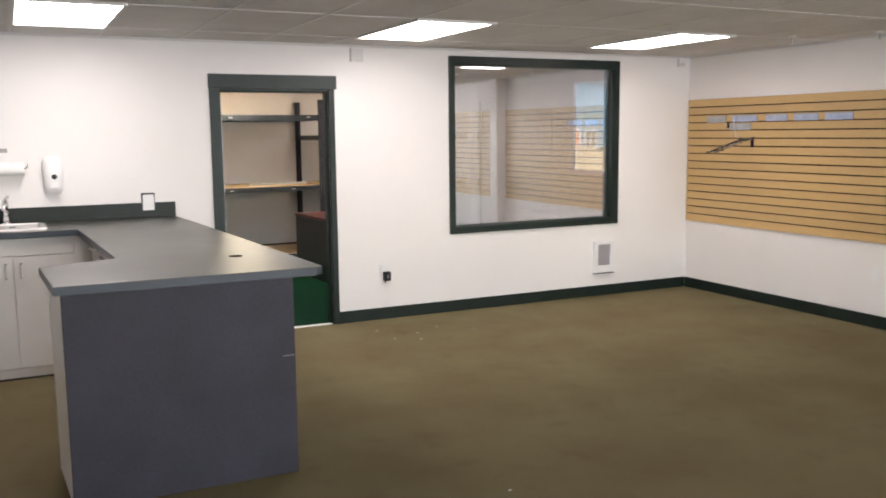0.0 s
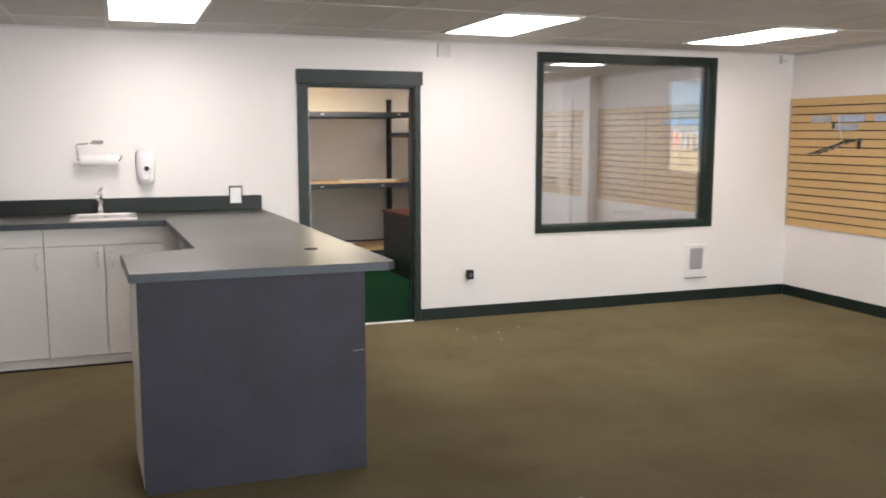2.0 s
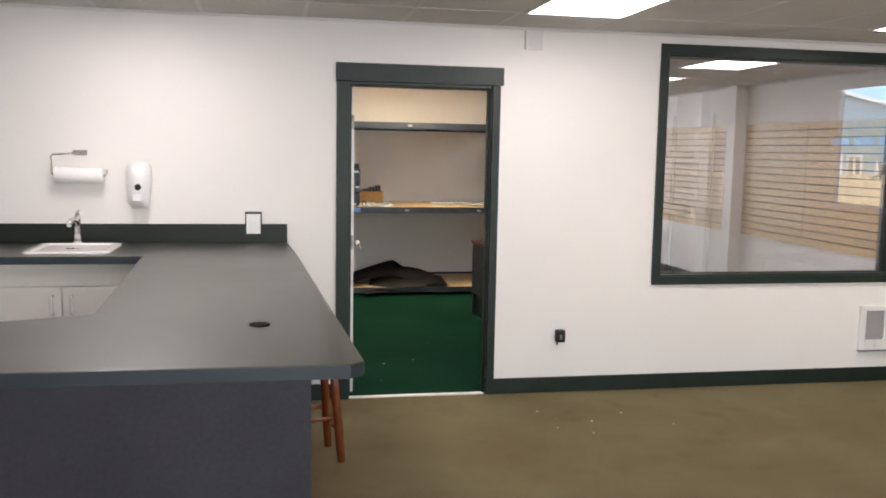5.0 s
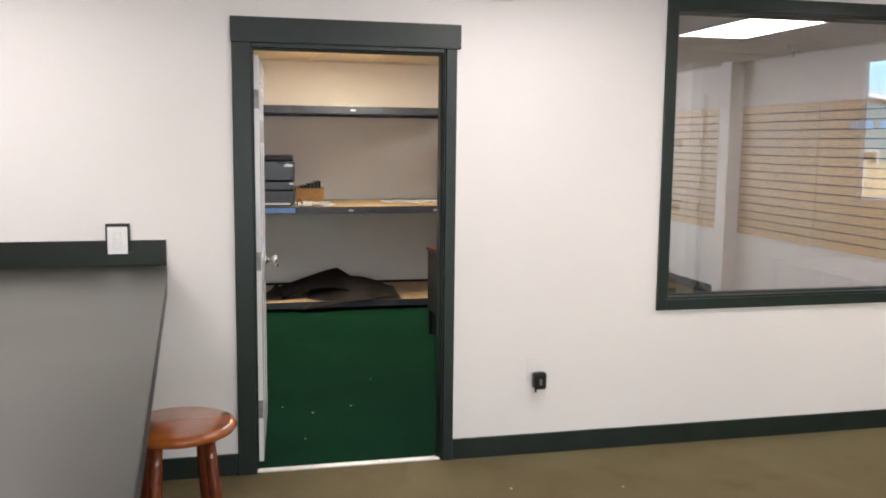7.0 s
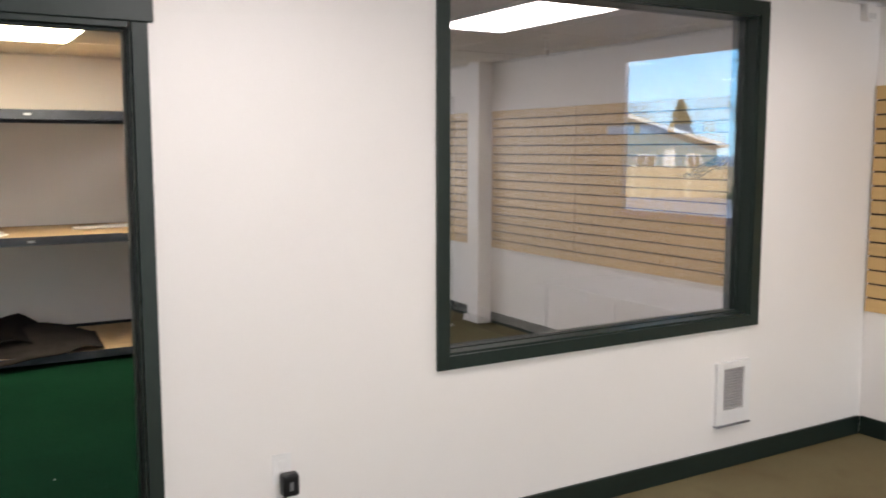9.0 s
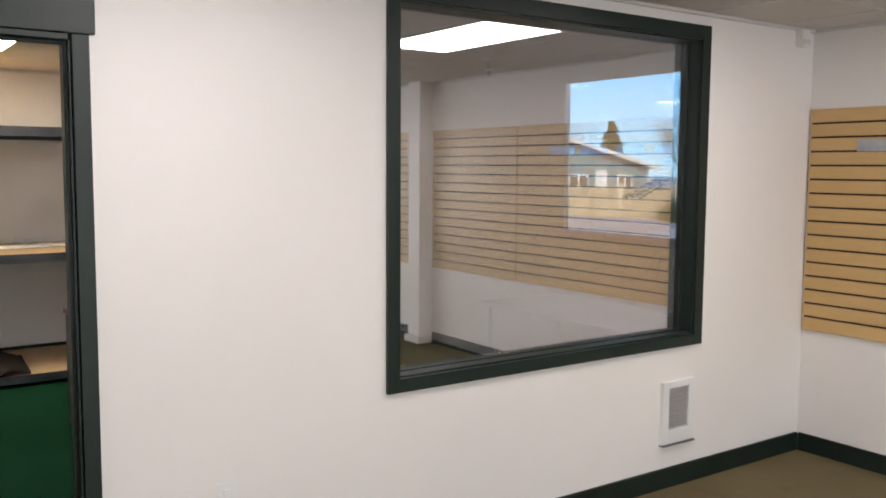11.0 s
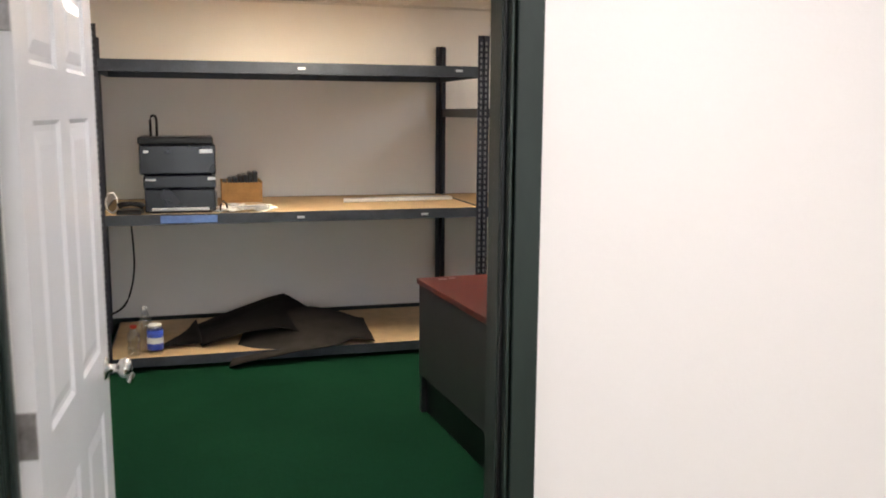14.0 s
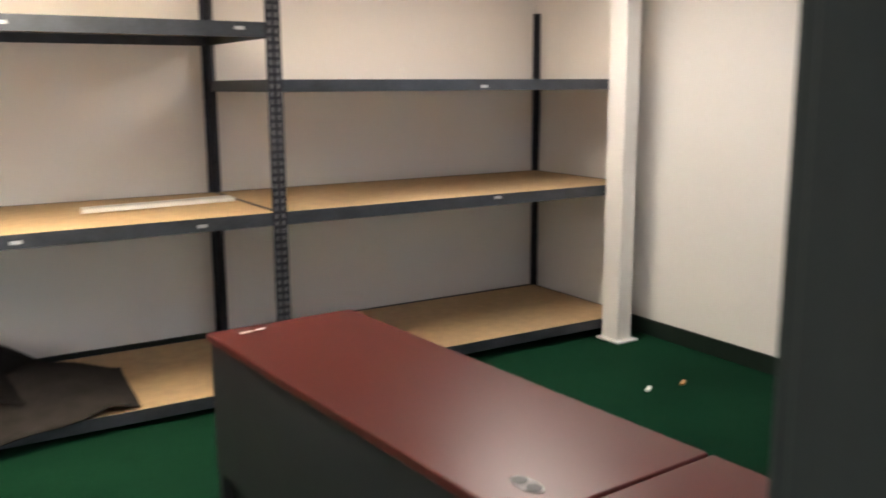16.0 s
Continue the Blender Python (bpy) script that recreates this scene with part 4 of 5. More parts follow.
R0, R1 = 11.665, 12.72
rack1 = rack(2.165, 4.596, R0, R1, ((0.030, 0.092), (0.925, 0.992), (1.853, 1.925)), 2.125, "dark steel boltless rack with three particle-board shelves", 0.08)
rack2 = rack(4.600, 7.040, R0, R1, ((0.055, 0.118), (0.925, 0.992), (1.590, 1.652)), 2.125, "dark steel boltless rack with three empty particle-board shelves")
for rk, x, z in ((rack1, 4.43, 1.895), (rack1, 4.20, 0.955), (rack1, 3.40, 1.89), (rack1, 3.38, 0.955), (rack2, 5.95, 0.972), (rack2, 5.85, 1.612)):
    under(rk, "sticker", a_box(x - 0.024, x + 0.024, R0 + 0.0012, R0 + 0.0028, z - 0.008, z + 0.008), M_SILVER, "small white sticker")
# blue tape along the front of the middle shelf
under(rack1, "sticker", a_box(2.52, 2.86, R0 + 0.0012, R0 + 0.0028, 0.936, 0.982), M_TAPE, "blue tape")

# white pipe column in front of the boxed-in corner
pc = thing("steel_post", (6.82, 11.57, 0), "white painted square post with a foot plate", "post")
pc["kind"] = "structure"
under(pc, "shaft", a_box(6.765, 6.880, 11.495, 11.645, 0.0, H, 0.006), M_WALL)
under(pc, "foot_plate", a_box(6.735, 6.912, 11.462, 11.662, -0.002, 0.014, 0.004), M_WHITE)


# ---- on the racks ----
MZ = 0.990          # middle deck
pr = thing("printer", (2.64, 11.86, MZ), "stack of two black office machines with a paper slot", "printer")
under(pr, "lower_case", a_box(2.43, 2.855, 11.68, 12.06, MZ + 0.004, MZ + 0.150, 0.012, 3), M_PRINTER)
under(pr, "tray_lip", a_box(2.47, 2.815, 11.655, 11.682, MZ + 0.018, MZ + 0.034, 0.003), M_SILVER, "pale paper in the tray")
under(pr, "tray", a_box(2.455, 2.83, 11.648, 11.69, MZ + 0.004, MZ + 0.017, 0.003), M_BLACK)
under(pr, "middle_band", a_box(2.425, 2.86, 11.675, 12.06, MZ + 0.152, MZ + 0.235, 0.010, 3), M_PRINTER)
under(pr, "upper_case", a_box(2.405, 2.862, 11.69, 12.08, MZ + 0.238, MZ + 0.425, 0.012, 3), M_PRINTER)
under(pr, "lid", a_box(2.400, 2.850, 11.685, 12.08, MZ + 0.427, MZ + 0.472, 0.012, 3), M_BLACK)
under(pr, "badge", a_box(2.765, 2.845, 11.6835, 11.690, MZ + 0.372, MZ + 0.396), M_SILVER, "silver plate")
under(pr, "badge", a_box(2.810, 2.858, 11.6685, 11.676, MZ + 0.205, MZ + 0.225), M_SILVER, "silver plate")
under(pr, "badge", a_box(2.432, 2.462, 11.6835, 11.690, MZ + 0.375, MZ + 0.390), M_SILVER, "silver plate")
under(pr, "badge", a_box(2.440, 2.500, 11.6685, 11.676, MZ + 0.205, MZ + 0.217), M_SILVER, "silver plate")
under(pr, "button_row", a_box(2.845, 2.866, 11.70, 11.76, MZ + 0.03, MZ + 0.13, 0.004), M_GREY)
hd = thing("headset_stand", (2.49, 11.86, MZ + 0.472), "thin black loop standing on the printer", "stand")
under(hd, "loop", tube(bmesh.new(), [(2.475, 11.86, MZ + 0.472), (2.473, 11.86, MZ + 0.57), (2.48, 11.86, MZ + 0.598), (2.493, 11.86, MZ + 0.603), (2.506, 11.86, MZ + 0.598), (2.512, 11.86, MZ + 0.57), (2.511, 11.86, MZ + 0.472)], 0.008, 8), M_BLACK, "", True)
bx = thing("file_box", (3.04, 12.22, MZ), "open tan cardboard box holding black files", "box")
under(bx, "front", a_box(2.910, 3.190, 12.10, 12.106, MZ, MZ + 0.140), M_BOX)
under(bx, "back", a_box(2.910, 3.190, 12.34, 12.346, MZ, MZ + 0.150), M_BOX)
under(bx, "side", a_box(2.910, 2.916, 12.106, 12.34, MZ, MZ + 0.145), M_BOX)
under(bx, "side", a_box(3.184, 3.190, 12.106, 12.34, MZ, MZ + 0.145), M_BOX)
for k in range(7):
    hgt = 0.150 + 0.010 * k + 0.006 * (k % 2)
    under(bx, "file", a_box(2.925 + 0.035 * k, 2.950 + 0.035 * k, 12.12, 12.32, MZ + 0.002, MZ + hgt, 0.002), M_BLACK, "black file")
pp = thing("paper_pile", (3.03, 11.72, MZ), "loose white papers and packets beside the printer", "papers")
rp = random.Random(9)
for k in range(9):
    bmq = a_box(-0.065, 0.065, -0.045, 0.045, 0, 0.007, 0.001, 1)
    ob = under(pp, "sheet", bmq, M_PAPER if k % 3 else M_SILVER)
    ob.matrix_world = pose(2.90 + 0.033 * k, 11.715 + rp.uniform(-0.035, 0.035), MZ + 0.012 + 0.007 * (k % 4), rp.uniform(-10, 10), rp.uniform(-12, 12), rp.uniform(-50, 50))
under(pp, "cable", tube(bmesh.new(), [(2.88, 11.66, MZ + 0.004), (2.885, 11.655, MZ + 0.05), (2.90, 11.66, MZ + 0.075), (2.92, 11.67, MZ + 0.05), (2.93, 11.67, MZ + 0.004)], 0.006, 6), M_BLACK, "black cable loop", True)
under(pp, "bag", tube(bmesh.new(), [(3.10, 11.68, MZ + 0.014), (3.15, 11.69, MZ + 0.022), (3.19, 11.70, MZ + 0.014)], [0.010, 0.022, 0.010], 8), M_WHITE, "small white packet", True)
ph = thing("desk_phone", (2.33, 11.70, MZ), "black handset lying at the end of the shelf", "phone")
under(ph, "base", prism(bmesh.new(), [(2.265, 11.64), (2.41, 11.635), (2.42, 11.76), (2.27, 11.78)], MZ, MZ + 0.028, 0.006), M_BLACK)
under(ph, "handset", tube(bmesh.new(), [(2.275, 11.66, MZ + 0.050), (2.30, 11.665, MZ + 0.062), (2.35, 11.67, MZ + 0.066), (2.40, 11.675, MZ + 0.058), (2.42, 11.68, MZ + 0.045)], [0.020, 0.018, 0.014, 0.018, 0.021], 10), M_BLACK, "", True)
bt2 = thing("cable_loop", (2.26, 11.72, MZ), "white cable coiled at the end of the shelf", "cable")
under(bt2, "coil", tube(bmesh.new(), [(2.235 + 0.035 * math.cos(a * 0.5), 11.70 + 0.02 * math.sin(a * 0.3), MZ + 0.07 + 0.062 * math.sin(a * 0.5)) for a in range(0, 26)], 0.0045, 6), M_WHITE, "", True)
cd = thing("extension_lead", (2.30, R0, 0.4), "black power cord hanging from the shelf to the wall", "cable")
pts = [(2.335, R0 - 0.006, MZ + 0.004), (2.345, R0 - 0.016, 0.93), (2.352, R0 - 0.012, 0.80), (2.352, R0 - 0.010, 0.66), (2.33, R0 - 0.01, 0.53), (2.29, R0 - 0.01, 0.43), (2.22, R0 - 0.03, 0.38), (2.12, R0 - 0.05, 0.37), (2.054, R0 - 0.06, 0.40)]
fine_pts = []
for i in range(len(pts) - 1):
    for s in (0, 0.25, 0.5, 0.75):
        a, b, c, e = (Vector(pts[max(i - 1, 0)]), Vector(pts[i]), Vector(pts[i + 1]), Vector(pts[min(i + 2, len(pts) - 1)]))
        fine_pts.append(0.5 * ((2 * b) + (c - a) * s + (2 * a - 5 * b + 4 * c - e) * s * s + (3 * b - a - 3 * c + e) * s ** 3))
under(cd, "cord", tube(bmesh.new(), fine_pts + [Vector(pts[-1])], 0.0065, 6), M_BLACK, "", True)
fl = thing("light_fixture_strip", (4.2, 11.8, MZ), "long white flat packet lying on the shelf", "packet")
under(fl, "packet", prism(bmesh.new(), [(3.74, 12.12), (4.56, 12.18), (4.57, 12.32), (3.76, 12.24)], MZ, MZ + 0.020, 0.004), M_PAPER)
under(fl, "stripe", prism(bmesh.new(), [(3.80, 12.175), (4.50, 12.235), (4.50, 12.255), (3.80, 12.195)], MZ + 0.0202, MZ + 0.0215), M_HOLDER, "grey printed line")


# rubber mats thrown over the bottom shelf: thick crumpled sheets
def crumpled_mat(name, corners, height, label, seed, mat=M_MAT, nu=26, nv=16):
    """A thick sheet over four plan corners; height(u, v) gives its lift above the deck."""
    bm = bmesh.new()
    a, b, c, d = [Vector(p) for p in corners]
    up = []
    for i in range(nu + 1):
        row = []
        for j in range(nv + 1):
            u, v = i / nu, j / nv
            p = (a * (1 - u) + b * u) * (1 - v) + (d * (1 - u) + c * u) * v
            w = noise.noise(Vector((u * 3 + seed, v * 3, seed))) * 0.012
            row.append(bm.verts.new((p.x + w, p.y + w, p.z + height(u, v) + abs(w))))
        up.append(row)
    dn = [[bm.verts.new((v.co.x, v.co.y, v.co.z - 0.007)) for v in row] for row in up]
    for i in range(nu):
        for j in range(nv):
            bm.faces.new((up[i][j], up[i + 1][j], up[i + 1][j + 1], up[i][j + 1]))
            bm.faces.new((dn[i][j], dn[i][j + 1], dn[i + 1][j + 1], dn[i + 1][j]))
    for i in range(nu):
        bm.faces.new((up[i][0], dn[i][0], dn[i + 1][0], up[i + 1][0]))
        bm.faces.new((up[i][nv], up[i + 1][nv], dn[i + 1][nv], dn[i][nv]))
    for j in range(nv):
        bm.faces.new((up[0][j], up[0][j + 1], dn[0][j + 1], dn[0][j]))
        bm.faces.new((up[nu][j], dn[nu][j], dn[nu][j + 1], up[nu][j + 1]))
    return solid(name, bm, mat, label, "mat", "rubber mats", True)


def tent(u, v):
    up = (u / 0.70) ** 1.1 if u < 0.70 else max(0.0, (1 - u) / 0.30)
    return 0.012 + 0.040 * math.sin(math.pi * u) + 0.160 * up * (0.30 + 0.70 * v)


def flap(u, v):
    return 0.008 + 0.085 * u ** 1.3 * (0.25 + 0.75 * v)


def lap(u, v):
    curl = 0.035 * max(0.0, 1 - abs(u - 0.86) / 0.14) * (1 - v)
    return 0.012 + curl + 0.122 * math.sin(math.pi * min(1, u)) ** 1.3 * (0.15 + 0.85 * v)


DZ = 0.092
crumpled_mat("rubber_mat", [(2.735, 11.76, DZ), (3.46, 11.80, DZ + 0.02), (3.62, 12.46, DZ), (2.69, 12.34, DZ)], tent, "black rubber mat folded into a peak on the bottom shelf", 1.3)
crumpled_mat("rubber_mat", [(2.46, 11.82, DZ), (2.745, 11.79, DZ), (2.71, 12.20, DZ), (2.60, 12.12, DZ)], flap, "corner of a black rubber mat folded over on the bottom shelf", 7.7, M_MAT, 10, 8)
crumpled_mat("rubber_mat", [(2.90, 11.50, DZ - 0.075), (3.86, 11.62, DZ + 0.004), (3.90, 12.26, DZ + 0.01), (3.02, 12.0, DZ + 0.03)], lap, "dark felt-backed mat draped over the front of the bottom shelf", 4.1, M_MAT2)


def bottle(x, y, prof, label, cap, band):
    b = thing("bottle", (x, y, DZ), label, "bottle", "plastic bottles")
    under(b, "body", lathe(bmesh.new(), prof, 22, (x, y, DZ - 0.001)), M_BOTTLE, "clear plastic", True)
    top_r, top_h = prof[-1]
    under(b, "cap", lathe(bmesh.new(), [(top_r + 0.002, 0.0), (top_r + 0.003, 0.016), (top_r - 0.002, 0.019)], 16, (x, y, DZ + top_h - 0.012)), cap, "", True)
    if band:
        under(b, "label", lathe(bmesh.new(), [(band[2], band[0]), (band[2] + 0.0015, band[0] + 0.002), (band[2] + 0.0015, band[1]), (band[2], band[1] + 0.001)], 22, (x, y, DZ)), band[3], "printed label", True)


bottle(2.395, 11.78, [(0.040, 0.0), (0.046, 0.01), (0.046, 0.16), (0.042, 0.19), (0.024, 0.24), (0.014, 0.262), (0.013, 0.285)], "clear plastic soft-drink bottle on the bottom shelf", M_WHITE, None)
bottle(2.325, 11.70, [(0.034, 0.0), (0.040, 0.01), (0.040, 0.05), (0.034, 0.07), (0.040, 0.09), (0.040, 0.13), (0.022, 0.165), (0.019, 0.185)], "clear plastic drink bottle with a red cap", M_RED, None)
bottle(2.455, 11.70, [(0.042, 0.0), (0.048, 0.012), (0.048, 0.165), (0.044, 0.18), (0.040, 0.186)], "clear tub with a blue and white label", M_WHITE, (0.03, 0.155, 0.0485, M_BLUE))
under(bpy.data.objects["bottle.002"], "label_stripe", lathe(bmesh.new(), [(0.0505, 0.0), (0.0510, 0.002), (0.0510, 0.036), (0.0505, 0.038)], 22, (2.455, 11.70, DZ + 0.072)), M_WHITE, "white band", True)

# set the loose things back to the rack's front line
for ob in (pr, hd, pp, ph, bt2, fl):
    ob.location.y += 0.06
bx.location.y += 0.24
for ob in list(bpy.data.objects):
    if ob.parent is None and ob.name.split(".")[0] in ("rubber_mat", "bottle", "extension_lead"):
        ob.location.y += 0.062

# ---- storeroom: desk ----
def desk(name, y0, y1, label):
    d = thing(name, (0, 0, 0), label, "desk", "mahogany desks")
    w = 0.60
    under(d, "desktop", a_box(0, w, y0, y1, 0.708, 0.738, 0.006, 3), M_DESK, "glossy red mahogany laminate top")
    under(d, "front_panel", a_box(0.012, 0.030, y0 + 0.002, y1 - 0.012, 0.205, 0.706, 0.003), M_DESKBODY, "charcoal metal panel")
    under(d, "end_panel", a_box(0.030, w - 0.012, y1 - 0.030, y1 - 0.012, 0.205, 0.706, 0.003), M_DESKBODY)
    under(d, "pedestal", a_box(0.05, w - 0.02, y1 - 0.45, y1 - 0.031, 0.10, 0.70, 0.003), M_DESKBODY)
    under(d, "plinth", a_box(0.045, w - 0.03, y0 + 0.03, y1 - 0.05, -0.002, 0.204, 0.003), M_BLACK, "recessed black base")
    under(d, "foot", a_box(0.014, 0.05, y1 - 0.055, y1 - 0.016, -0.002, 0.205, 0.003), M_DESKBODY)
    return d


deskA = desk("desk", -1.755, 0.0, "long desk with mahogany laminate top and charcoal metal body")
gp = prism(bmesh.new(), [(0.128 + 0.026 * math.cos(a), -1.628 + 0.052 * math.sin(a)) for a in [2 * math.pi * k / 18 for k in range(18)]], 0.738, 0.740)
plate = under(deskA, "cable_plate", gp, M_HINGE, "grey oval cable plate")
for y in (-1.603, -1.652):
    hole = part("hole", lathe(bmesh.new(), [(0.017, 0.0), (0.018, 0.002), (0.012, 0.0025)], 18, (0.128, y, 0.740)), M_BLACK, plate, "black hole")
    hole.matrix_parent_inverse = plate.matrix_world.inverted()
under(deskA, "tape_scrap", a_box(0.10, 0.145, -0.09, -0.065, 0.738, 0.7395), M_SILVER, "worn tape scrap")
under(deskA, "tape_scrap", a_box(0.165, 0.20, -0.075, -0.055, 0.738, 0.7395), M_SILVER, "worn tape scrap")
deskA.matrix_world = pose(3.866, 10.56, 0, 0, 0, 3.7)
deskB = desk("desk", -0.80, 0.0, "short return desk with mahogany laminate top and charcoal metal body")
deskB.matrix_world = pose(3.980, 8.798, 0, 0, 0, 3.7)
# pale table under the outside window
tb = thing("side_table", (6.75, 8.55, 0), "pale glossy table under the outside window", "table")
under(tb, "tabletop", a_box(6.32, 7.05, 7.90, 9.42, 0.70, 0.73, 0.006), M_CERAMIC)
for x in (6.37, 7.00):
    for y in (7.95, 9.36):
        under(tb, "leg", a_box(x - 0.014, x + 0.014, y - 0.014, y + 0.014, -0.002, 0.70, 0.003), M_WHITE)
# paint sticks on the carpet
for x, y, rz, mat, lb in ((6.30, 10.75, -55, M_PAPER, "white stick lying on the green carpet"), (6.53, 10.72, -60, M_BOX, "tan stick lying on the green carpet")):
    st = solid("stick", a_box(-0.012, 0.012, -0.035, 0.035, 0.0, 0.012, 0.003), mat, lb, "stick", "sticks on the carpet")
    st.matrix_world = pose(x, y, -0.002, 0, 0, rz)


# ---- outdoors beyond the storeroom window ----
GZ = -0.33
setting("ground", a_box(-900, 900, -900, 900, GZ - 0.3, GZ), M_GROUND, "pale pavement and yard reaching to the horizon")
OUT = pose(2.7, 4.6, GZ, 0, 0, 45.0)       # +x runs out through the window, +y to its left


def outside(ob):
    ob.matrix_world = OUT @ ob.matrix_world
    return ob


hs = thing("house", (42, 0, 0), "single-storey blue-grey house with a low gable roof and white trim", "house")
prof = [(-2.1, 0.0), (-2.1, 2.15), (8.6, 5.50), (19.3, 2.15), (19.3, 0.0)]
bm = bmesh.new()
fa = [bm.verts.new((42, y, z)) for y, z in prof]
fb = [bm.verts.new((52, y, z)) for y, z in prof]
bm.faces.new(fa)
bm.faces.new(list(reversed(fb)))
for i in range(5):
    bm.faces.new((fa[i], fb[i], fb[(i + 1) % 5], fa[(i + 1) % 5]))
under(hs, "wall", bm, M_SIDING, "blue-grey lap siding")
for (ya, za), (yb, zb) in (((-2.6, 2.02), (8.6, 5.56)), ((8.6, 5.56), (19.8, 2.02))):
    bm = bmesh.new()
    q = [bm.verts.new(p) for p in ((41.5, ya, za), (41.5, yb, zb), (52.5, yb, zb), (52.5, ya, za))]
    q2 = [bm.verts.new((v.co.x, v.co.y, v.co.z + 0.14)) for v in q]
    bm.faces.new(q)
    bm.faces.new(q2)
    for i in range(4):
        bm.faces.new((q[i], q[(i + 1) % 4], q2[(i + 1) % 4], q2[i]))
    under(hs, "roof", bm, M_ROOF, "grey shingle roof")
    bm = bmesh.new()
    q = [bm.verts.new((41.46, y, z)) for y, z in ((ya, za - 0.03), (yb, zb - 0.03), (yb, zb + 0.15), (ya, za + 0.15))]
    q2 = [bm.verts.new((41.5, v.co.y, v.co.z)) for v in q]
    bm.faces.new(q)
    bm.faces.new(q2)
    for i in range(4):
        bm.faces.new((q[i], q[(i + 1) % 4], q2[(i + 1) % 4], q2[i]))
    under(hs, "bargeboard", bm, M_WHITE, "white bargeboard")
for y0, y1, z0, z1, name in ((0.55, 1.5, 0.75, 1.75, "window"), (-0.3, 0.25, 0.1, 1.95, "door"), (-1.45, -0.75, 0.85, 1.75, "window"), (3.6, 5.0, 0.75, 1.8, "window"), (5.6, 6.25, 0.6, 2.1, "window"), (6.45, 7.15, 0.15, 2.15, "door"), (8.4, 9.9, 0.75, 1.8, "window")):
    w = under(hs, name, a_box(41.94, 42.0, y0, y1, z0, z1), M_WHITE, "white framed opening")
    n = 2 if y1 - y0 > 0.6 else 1
    for k in range(n):
        a = y0 + 0.08 + k * (y1 - y0 - 0.08) / n
        pn = part("glazing", a_box(41.92, 41.94, a, a + (y1 - y0 - 0.08) / n - 0.08, z0 + 0.10, z1 - 0.10), M_GLASSDARK if name == "window" else (M_ORANGE if y0 > 6 else M_WHITE), w)
        pn.matrix_parent_inverse = w.matrix_world.inverted()
outside(hs)

fn = thing("fence", (37, 0, 0), "weathered board fence with pale posts", "fence")
board = mesh_of("fence_board", a_box(0, 0.02, -0.07, 0.07, 0.02, 1.28), M_FENCE)
for k in range(110):
    y = -7.5 + 0.15 * k
    ob = new("board", board)
    ob.parent = fn
    ob.matrix_parent_inverse = fn.matrix_world.inverted()
    ob.matrix_world = pose(37, y, 0.0)
for k in range(8):
    under(fn, "post", a_box(36.93, 37.0, -7.4 + 2.2 * k - 0.06, -7.4 + 2.2 * k + 0.06, 0, 1.40), M_POST, "pale post")
under(fn, "rail", a_box(37.02, 37.06, -7.5, 9.0, 0.30, 0.38), M_FENCE)
under(fn, "rail", a_box(37.02, 37.06, -7.5, 9.0, 0.95, 1.03), M_FENCE)
outside(fn)


def conifer(u, v, h, w, seed):
    rnd = random.Random(seed)
    t = thing("conifer_tree", (u, v, 0), "dark green conifer behind the house", "tree", "trees behind the fence")
    under(t, "trunk", tube(bmesh.new(), [(u, v, 0), (u, v, h * 0.5), (u, v, h * 0.98)], [0.16, 0.1, 0.02], 8), M_TWIG)
    bm = bmesh.new()
    for k in range(900):
        s = rnd.random() ** 0.7
        z = h * (1 - s * 0.88)
        r = w * s * (0.55 + 0.45 * rnd.random())
        a = rnd.uniform(0, 2 * math.pi)
        c = Vector((u + r * math.cos(a), v + r * math.sin(a), z - 0.15 * r))
        o = Vector((math.cos(a), math.sin(a), -0.45)) * (0.28 + 0.2 * rnd.random())
        sd = Vector((-math.sin(a), math.cos(a), rnd.uniform(-.3, .3))) * 0.13
        vs = [bm.verts.new(c - o * 0.6 + sd), bm.verts.new(c - o * 0.6 - sd), bm.verts.new(c + o), bm.verts.new(c + Vector((0, 0, 0.14)))]
        for f in ((0, 1, 3), (1, 2, 3), (2, 0, 3), (0, 2, 1)):
            bm.faces.new([vs[i] for i in f])
    cr = under(t, "crown", bm, M_CONIFER, "dark needled boughs")
    outside(t)


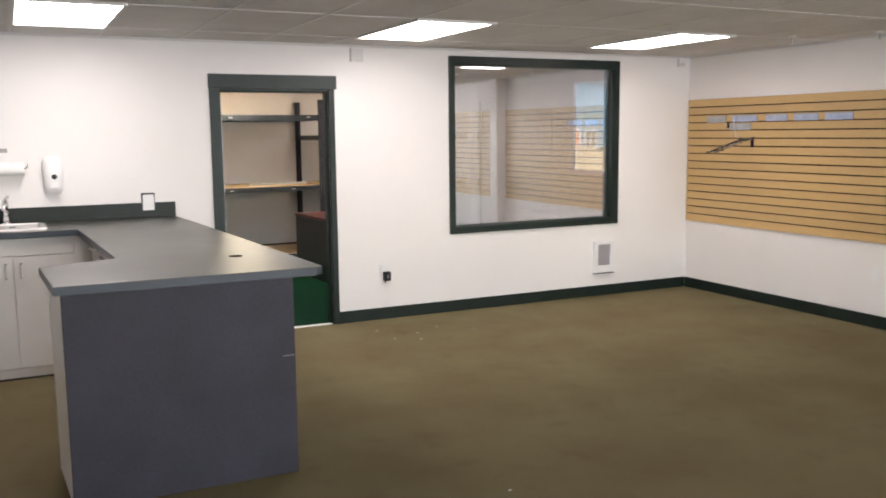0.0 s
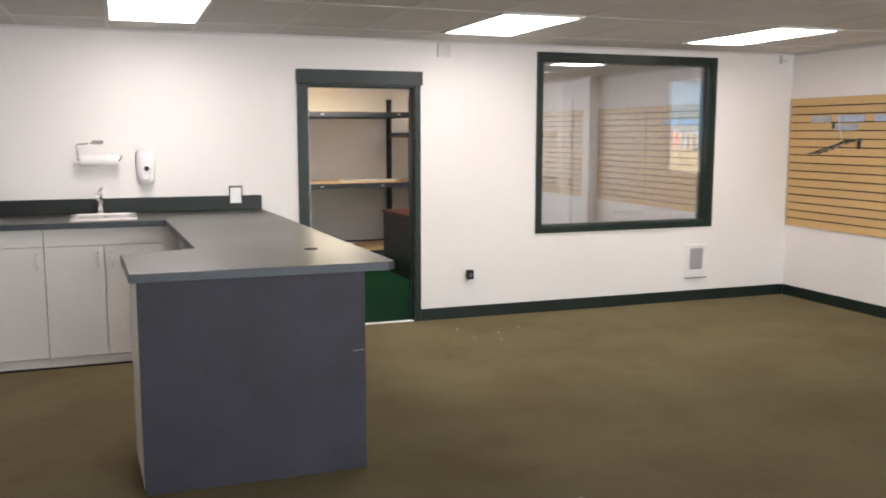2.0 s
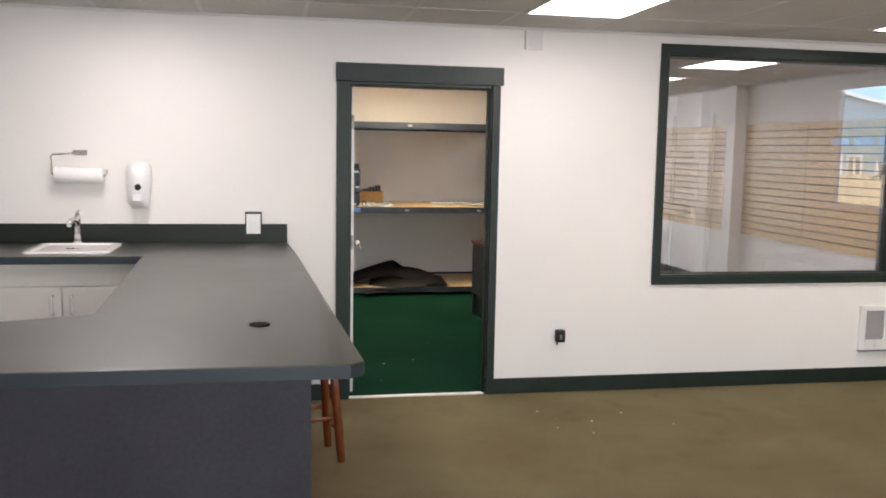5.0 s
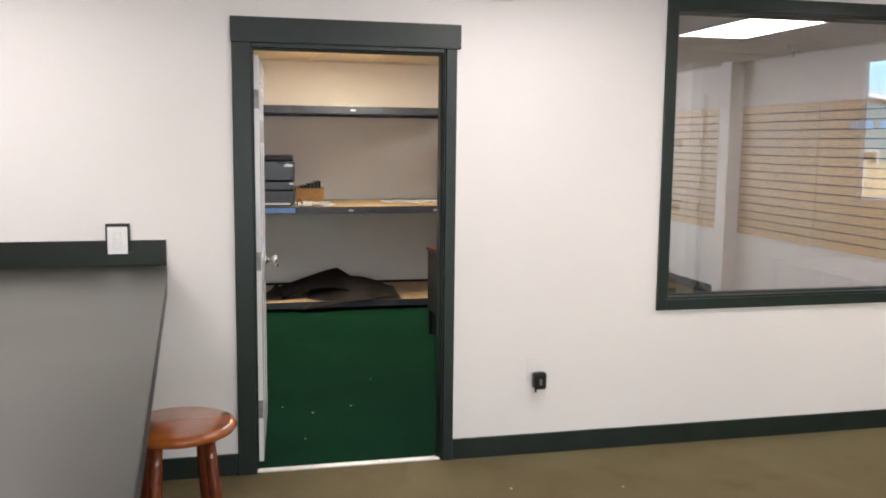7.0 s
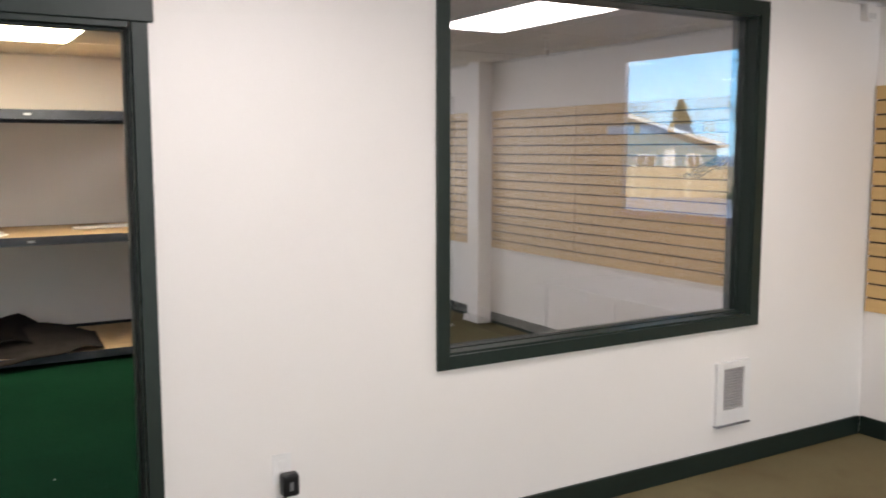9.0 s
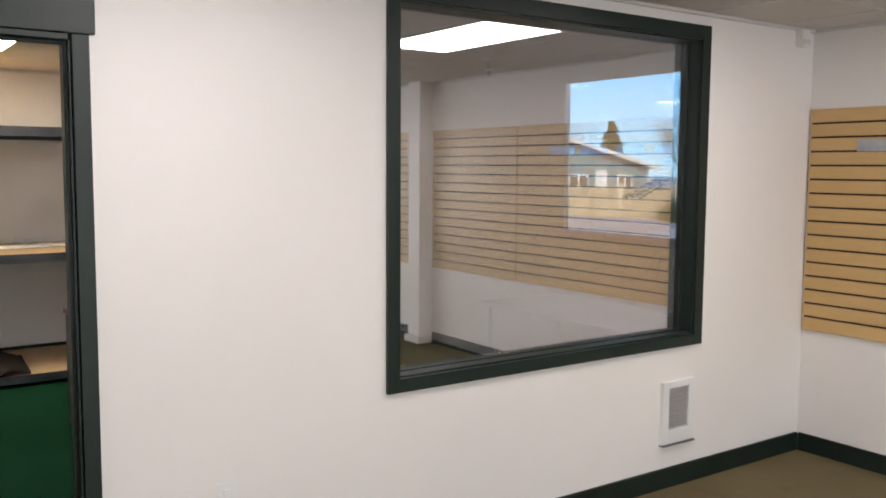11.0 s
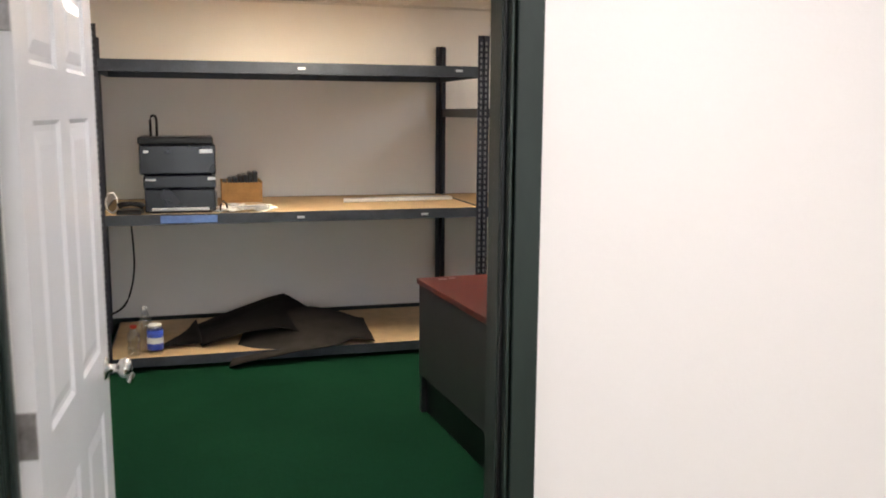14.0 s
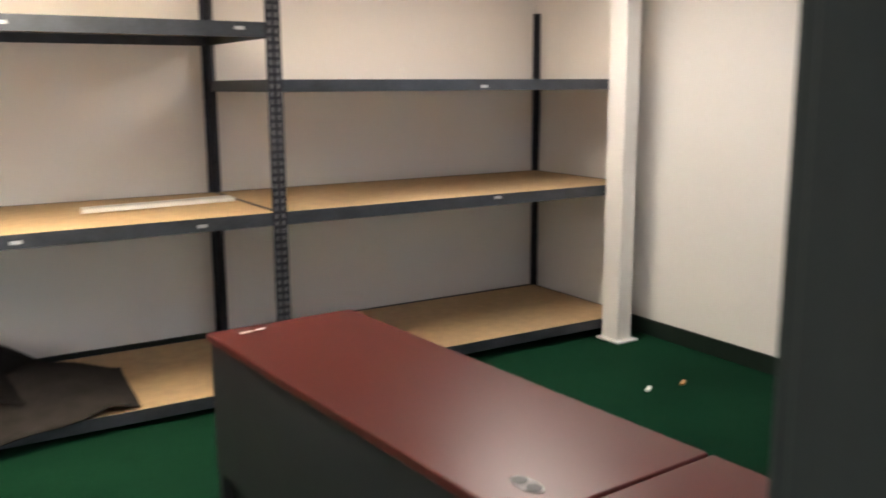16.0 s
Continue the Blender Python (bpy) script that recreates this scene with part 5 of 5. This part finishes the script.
def bare_tree(u, v, h, seed):
    rnd = random.Random(seed)
    t = thing("bare_tree", (u, v, 0), "leafless brown tree in winter", "tree", "trees behind the fence")
    under(t, "trunk", tube(bmesh.new(), [(u, v, 0), (u + 0.1, v, h * 0.25), (u, v + 0.1, h * 0.45)], [0.15, 0.11, 0.06], 8), M_TWIG)
    bm = bmesh.new()

    def grow(p, d, ln, r, lev):
        q = p + d * ln
        tube(bm, [p, (p + q) / 2 + Vector((rnd.uniform(-.06, .06), rnd.uniform(-.06, .06), 0)), q], [r, r * 0.8, r * 0.6], 4)
        if lev:
            for _ in range(3 if lev > 1 else 4):
                e = (d + Vector((rnd.uniform(-0.8, 0.8), rnd.uniform(-0.8, 0.8), rnd.uniform(-0.15, 0.6)))).normalized()
                grow(p + d * ln * rnd.uniform(0.5, 1.0), e, ln * rnd.uniform(0.55, 0.8), r * 0.62, lev - 1)
    for k in range(5):
        a = 2 * math.pi * k / 5 + rnd.random()
        grow(Vector((u, v, h * (0.22 + 0.05 * k))), Vector((0.6 * math.cos(a), 0.6 * math.sin(a), 0.8)).normalized(), h * 0.24, 0.042, 4)
    under(t, "crown", bm, M_TWIG, "mass of bare twigs")
    outside(t)


conifer(56, -0.6, 4.9, 1.5, 3)
bare_tree(58, -5.2, 6.6, 5)
bare_tree(57, -8.6, 6.4, 8)
bare_tree(60, 3.2, 6.0, 12)
bare_tree(57, 5.4, 8.2, 17)
bare_tree(62, 8.0, 6.6, 14)
# dark shrub by the fence
t = thing("shrub", (34, -3.0, 0), "dark leafless shrub in front of the fence", "shrub")
bm = bmesh.new()
rnd = random.Random(21)
for k in range(420):
    a, e = rnd.uniform(0, 2 * math.pi), rnd.uniform(0.15, 1.5)
    p = Vector((34 + rnd.uniform(-.35, .35), -3.0 + rnd.uniform(-.35, .35), 0.0))
    d = Vector((math.cos(a) * math.cos(e), math.sin(a) * math.cos(e), math.sin(e)))
    ln = rnd.uniform(0.6, 1.3)
    tube(bm, [p, p + d * ln * 0.6, p + d * ln + Vector((0, 0, rnd.uniform(-.2, .05)))], [0.022, 0.016, 0.008], 3)
under(t, "branches", bm, M_CONIFER, "dark tangled branches")
outside(t)
# blue winter sky far behind the houses
m, nt, b = node_material("sky_backdrop")
tc, sp, rp2 = nt.nodes.new("ShaderNodeTexCoord"), nt.nodes.new("ShaderNodeSeparateXYZ"), nt.nodes.new("ShaderNodeValToRGB")
rp2.color_ramp.elements[0].color, rp2.color_ramp.elements[1].color = (0.85, 1.45, 1.80, 1), (0.42, 1.15, 1.85, 1)
rp2.color_ramp.elements[1].position = 0.30
nt.links.new(tc.outputs["Generated"], sp.inputs["Vector"])
nt.links.new(sp.outputs["Z"], rp2.inputs["Fac"])
nt.links.new(rp2.outputs["Color"], b.inputs["Emission Color"])
b.inputs["Emission Strength"].default_value = 1.0
b.inputs["Base Color"].default_value = (0, 0, 0, 1)
bd = setting("backdrop", a_box(260, 260.5, -160, 160, 0, 90), m, "clear blue winter sky")
outside(bd)
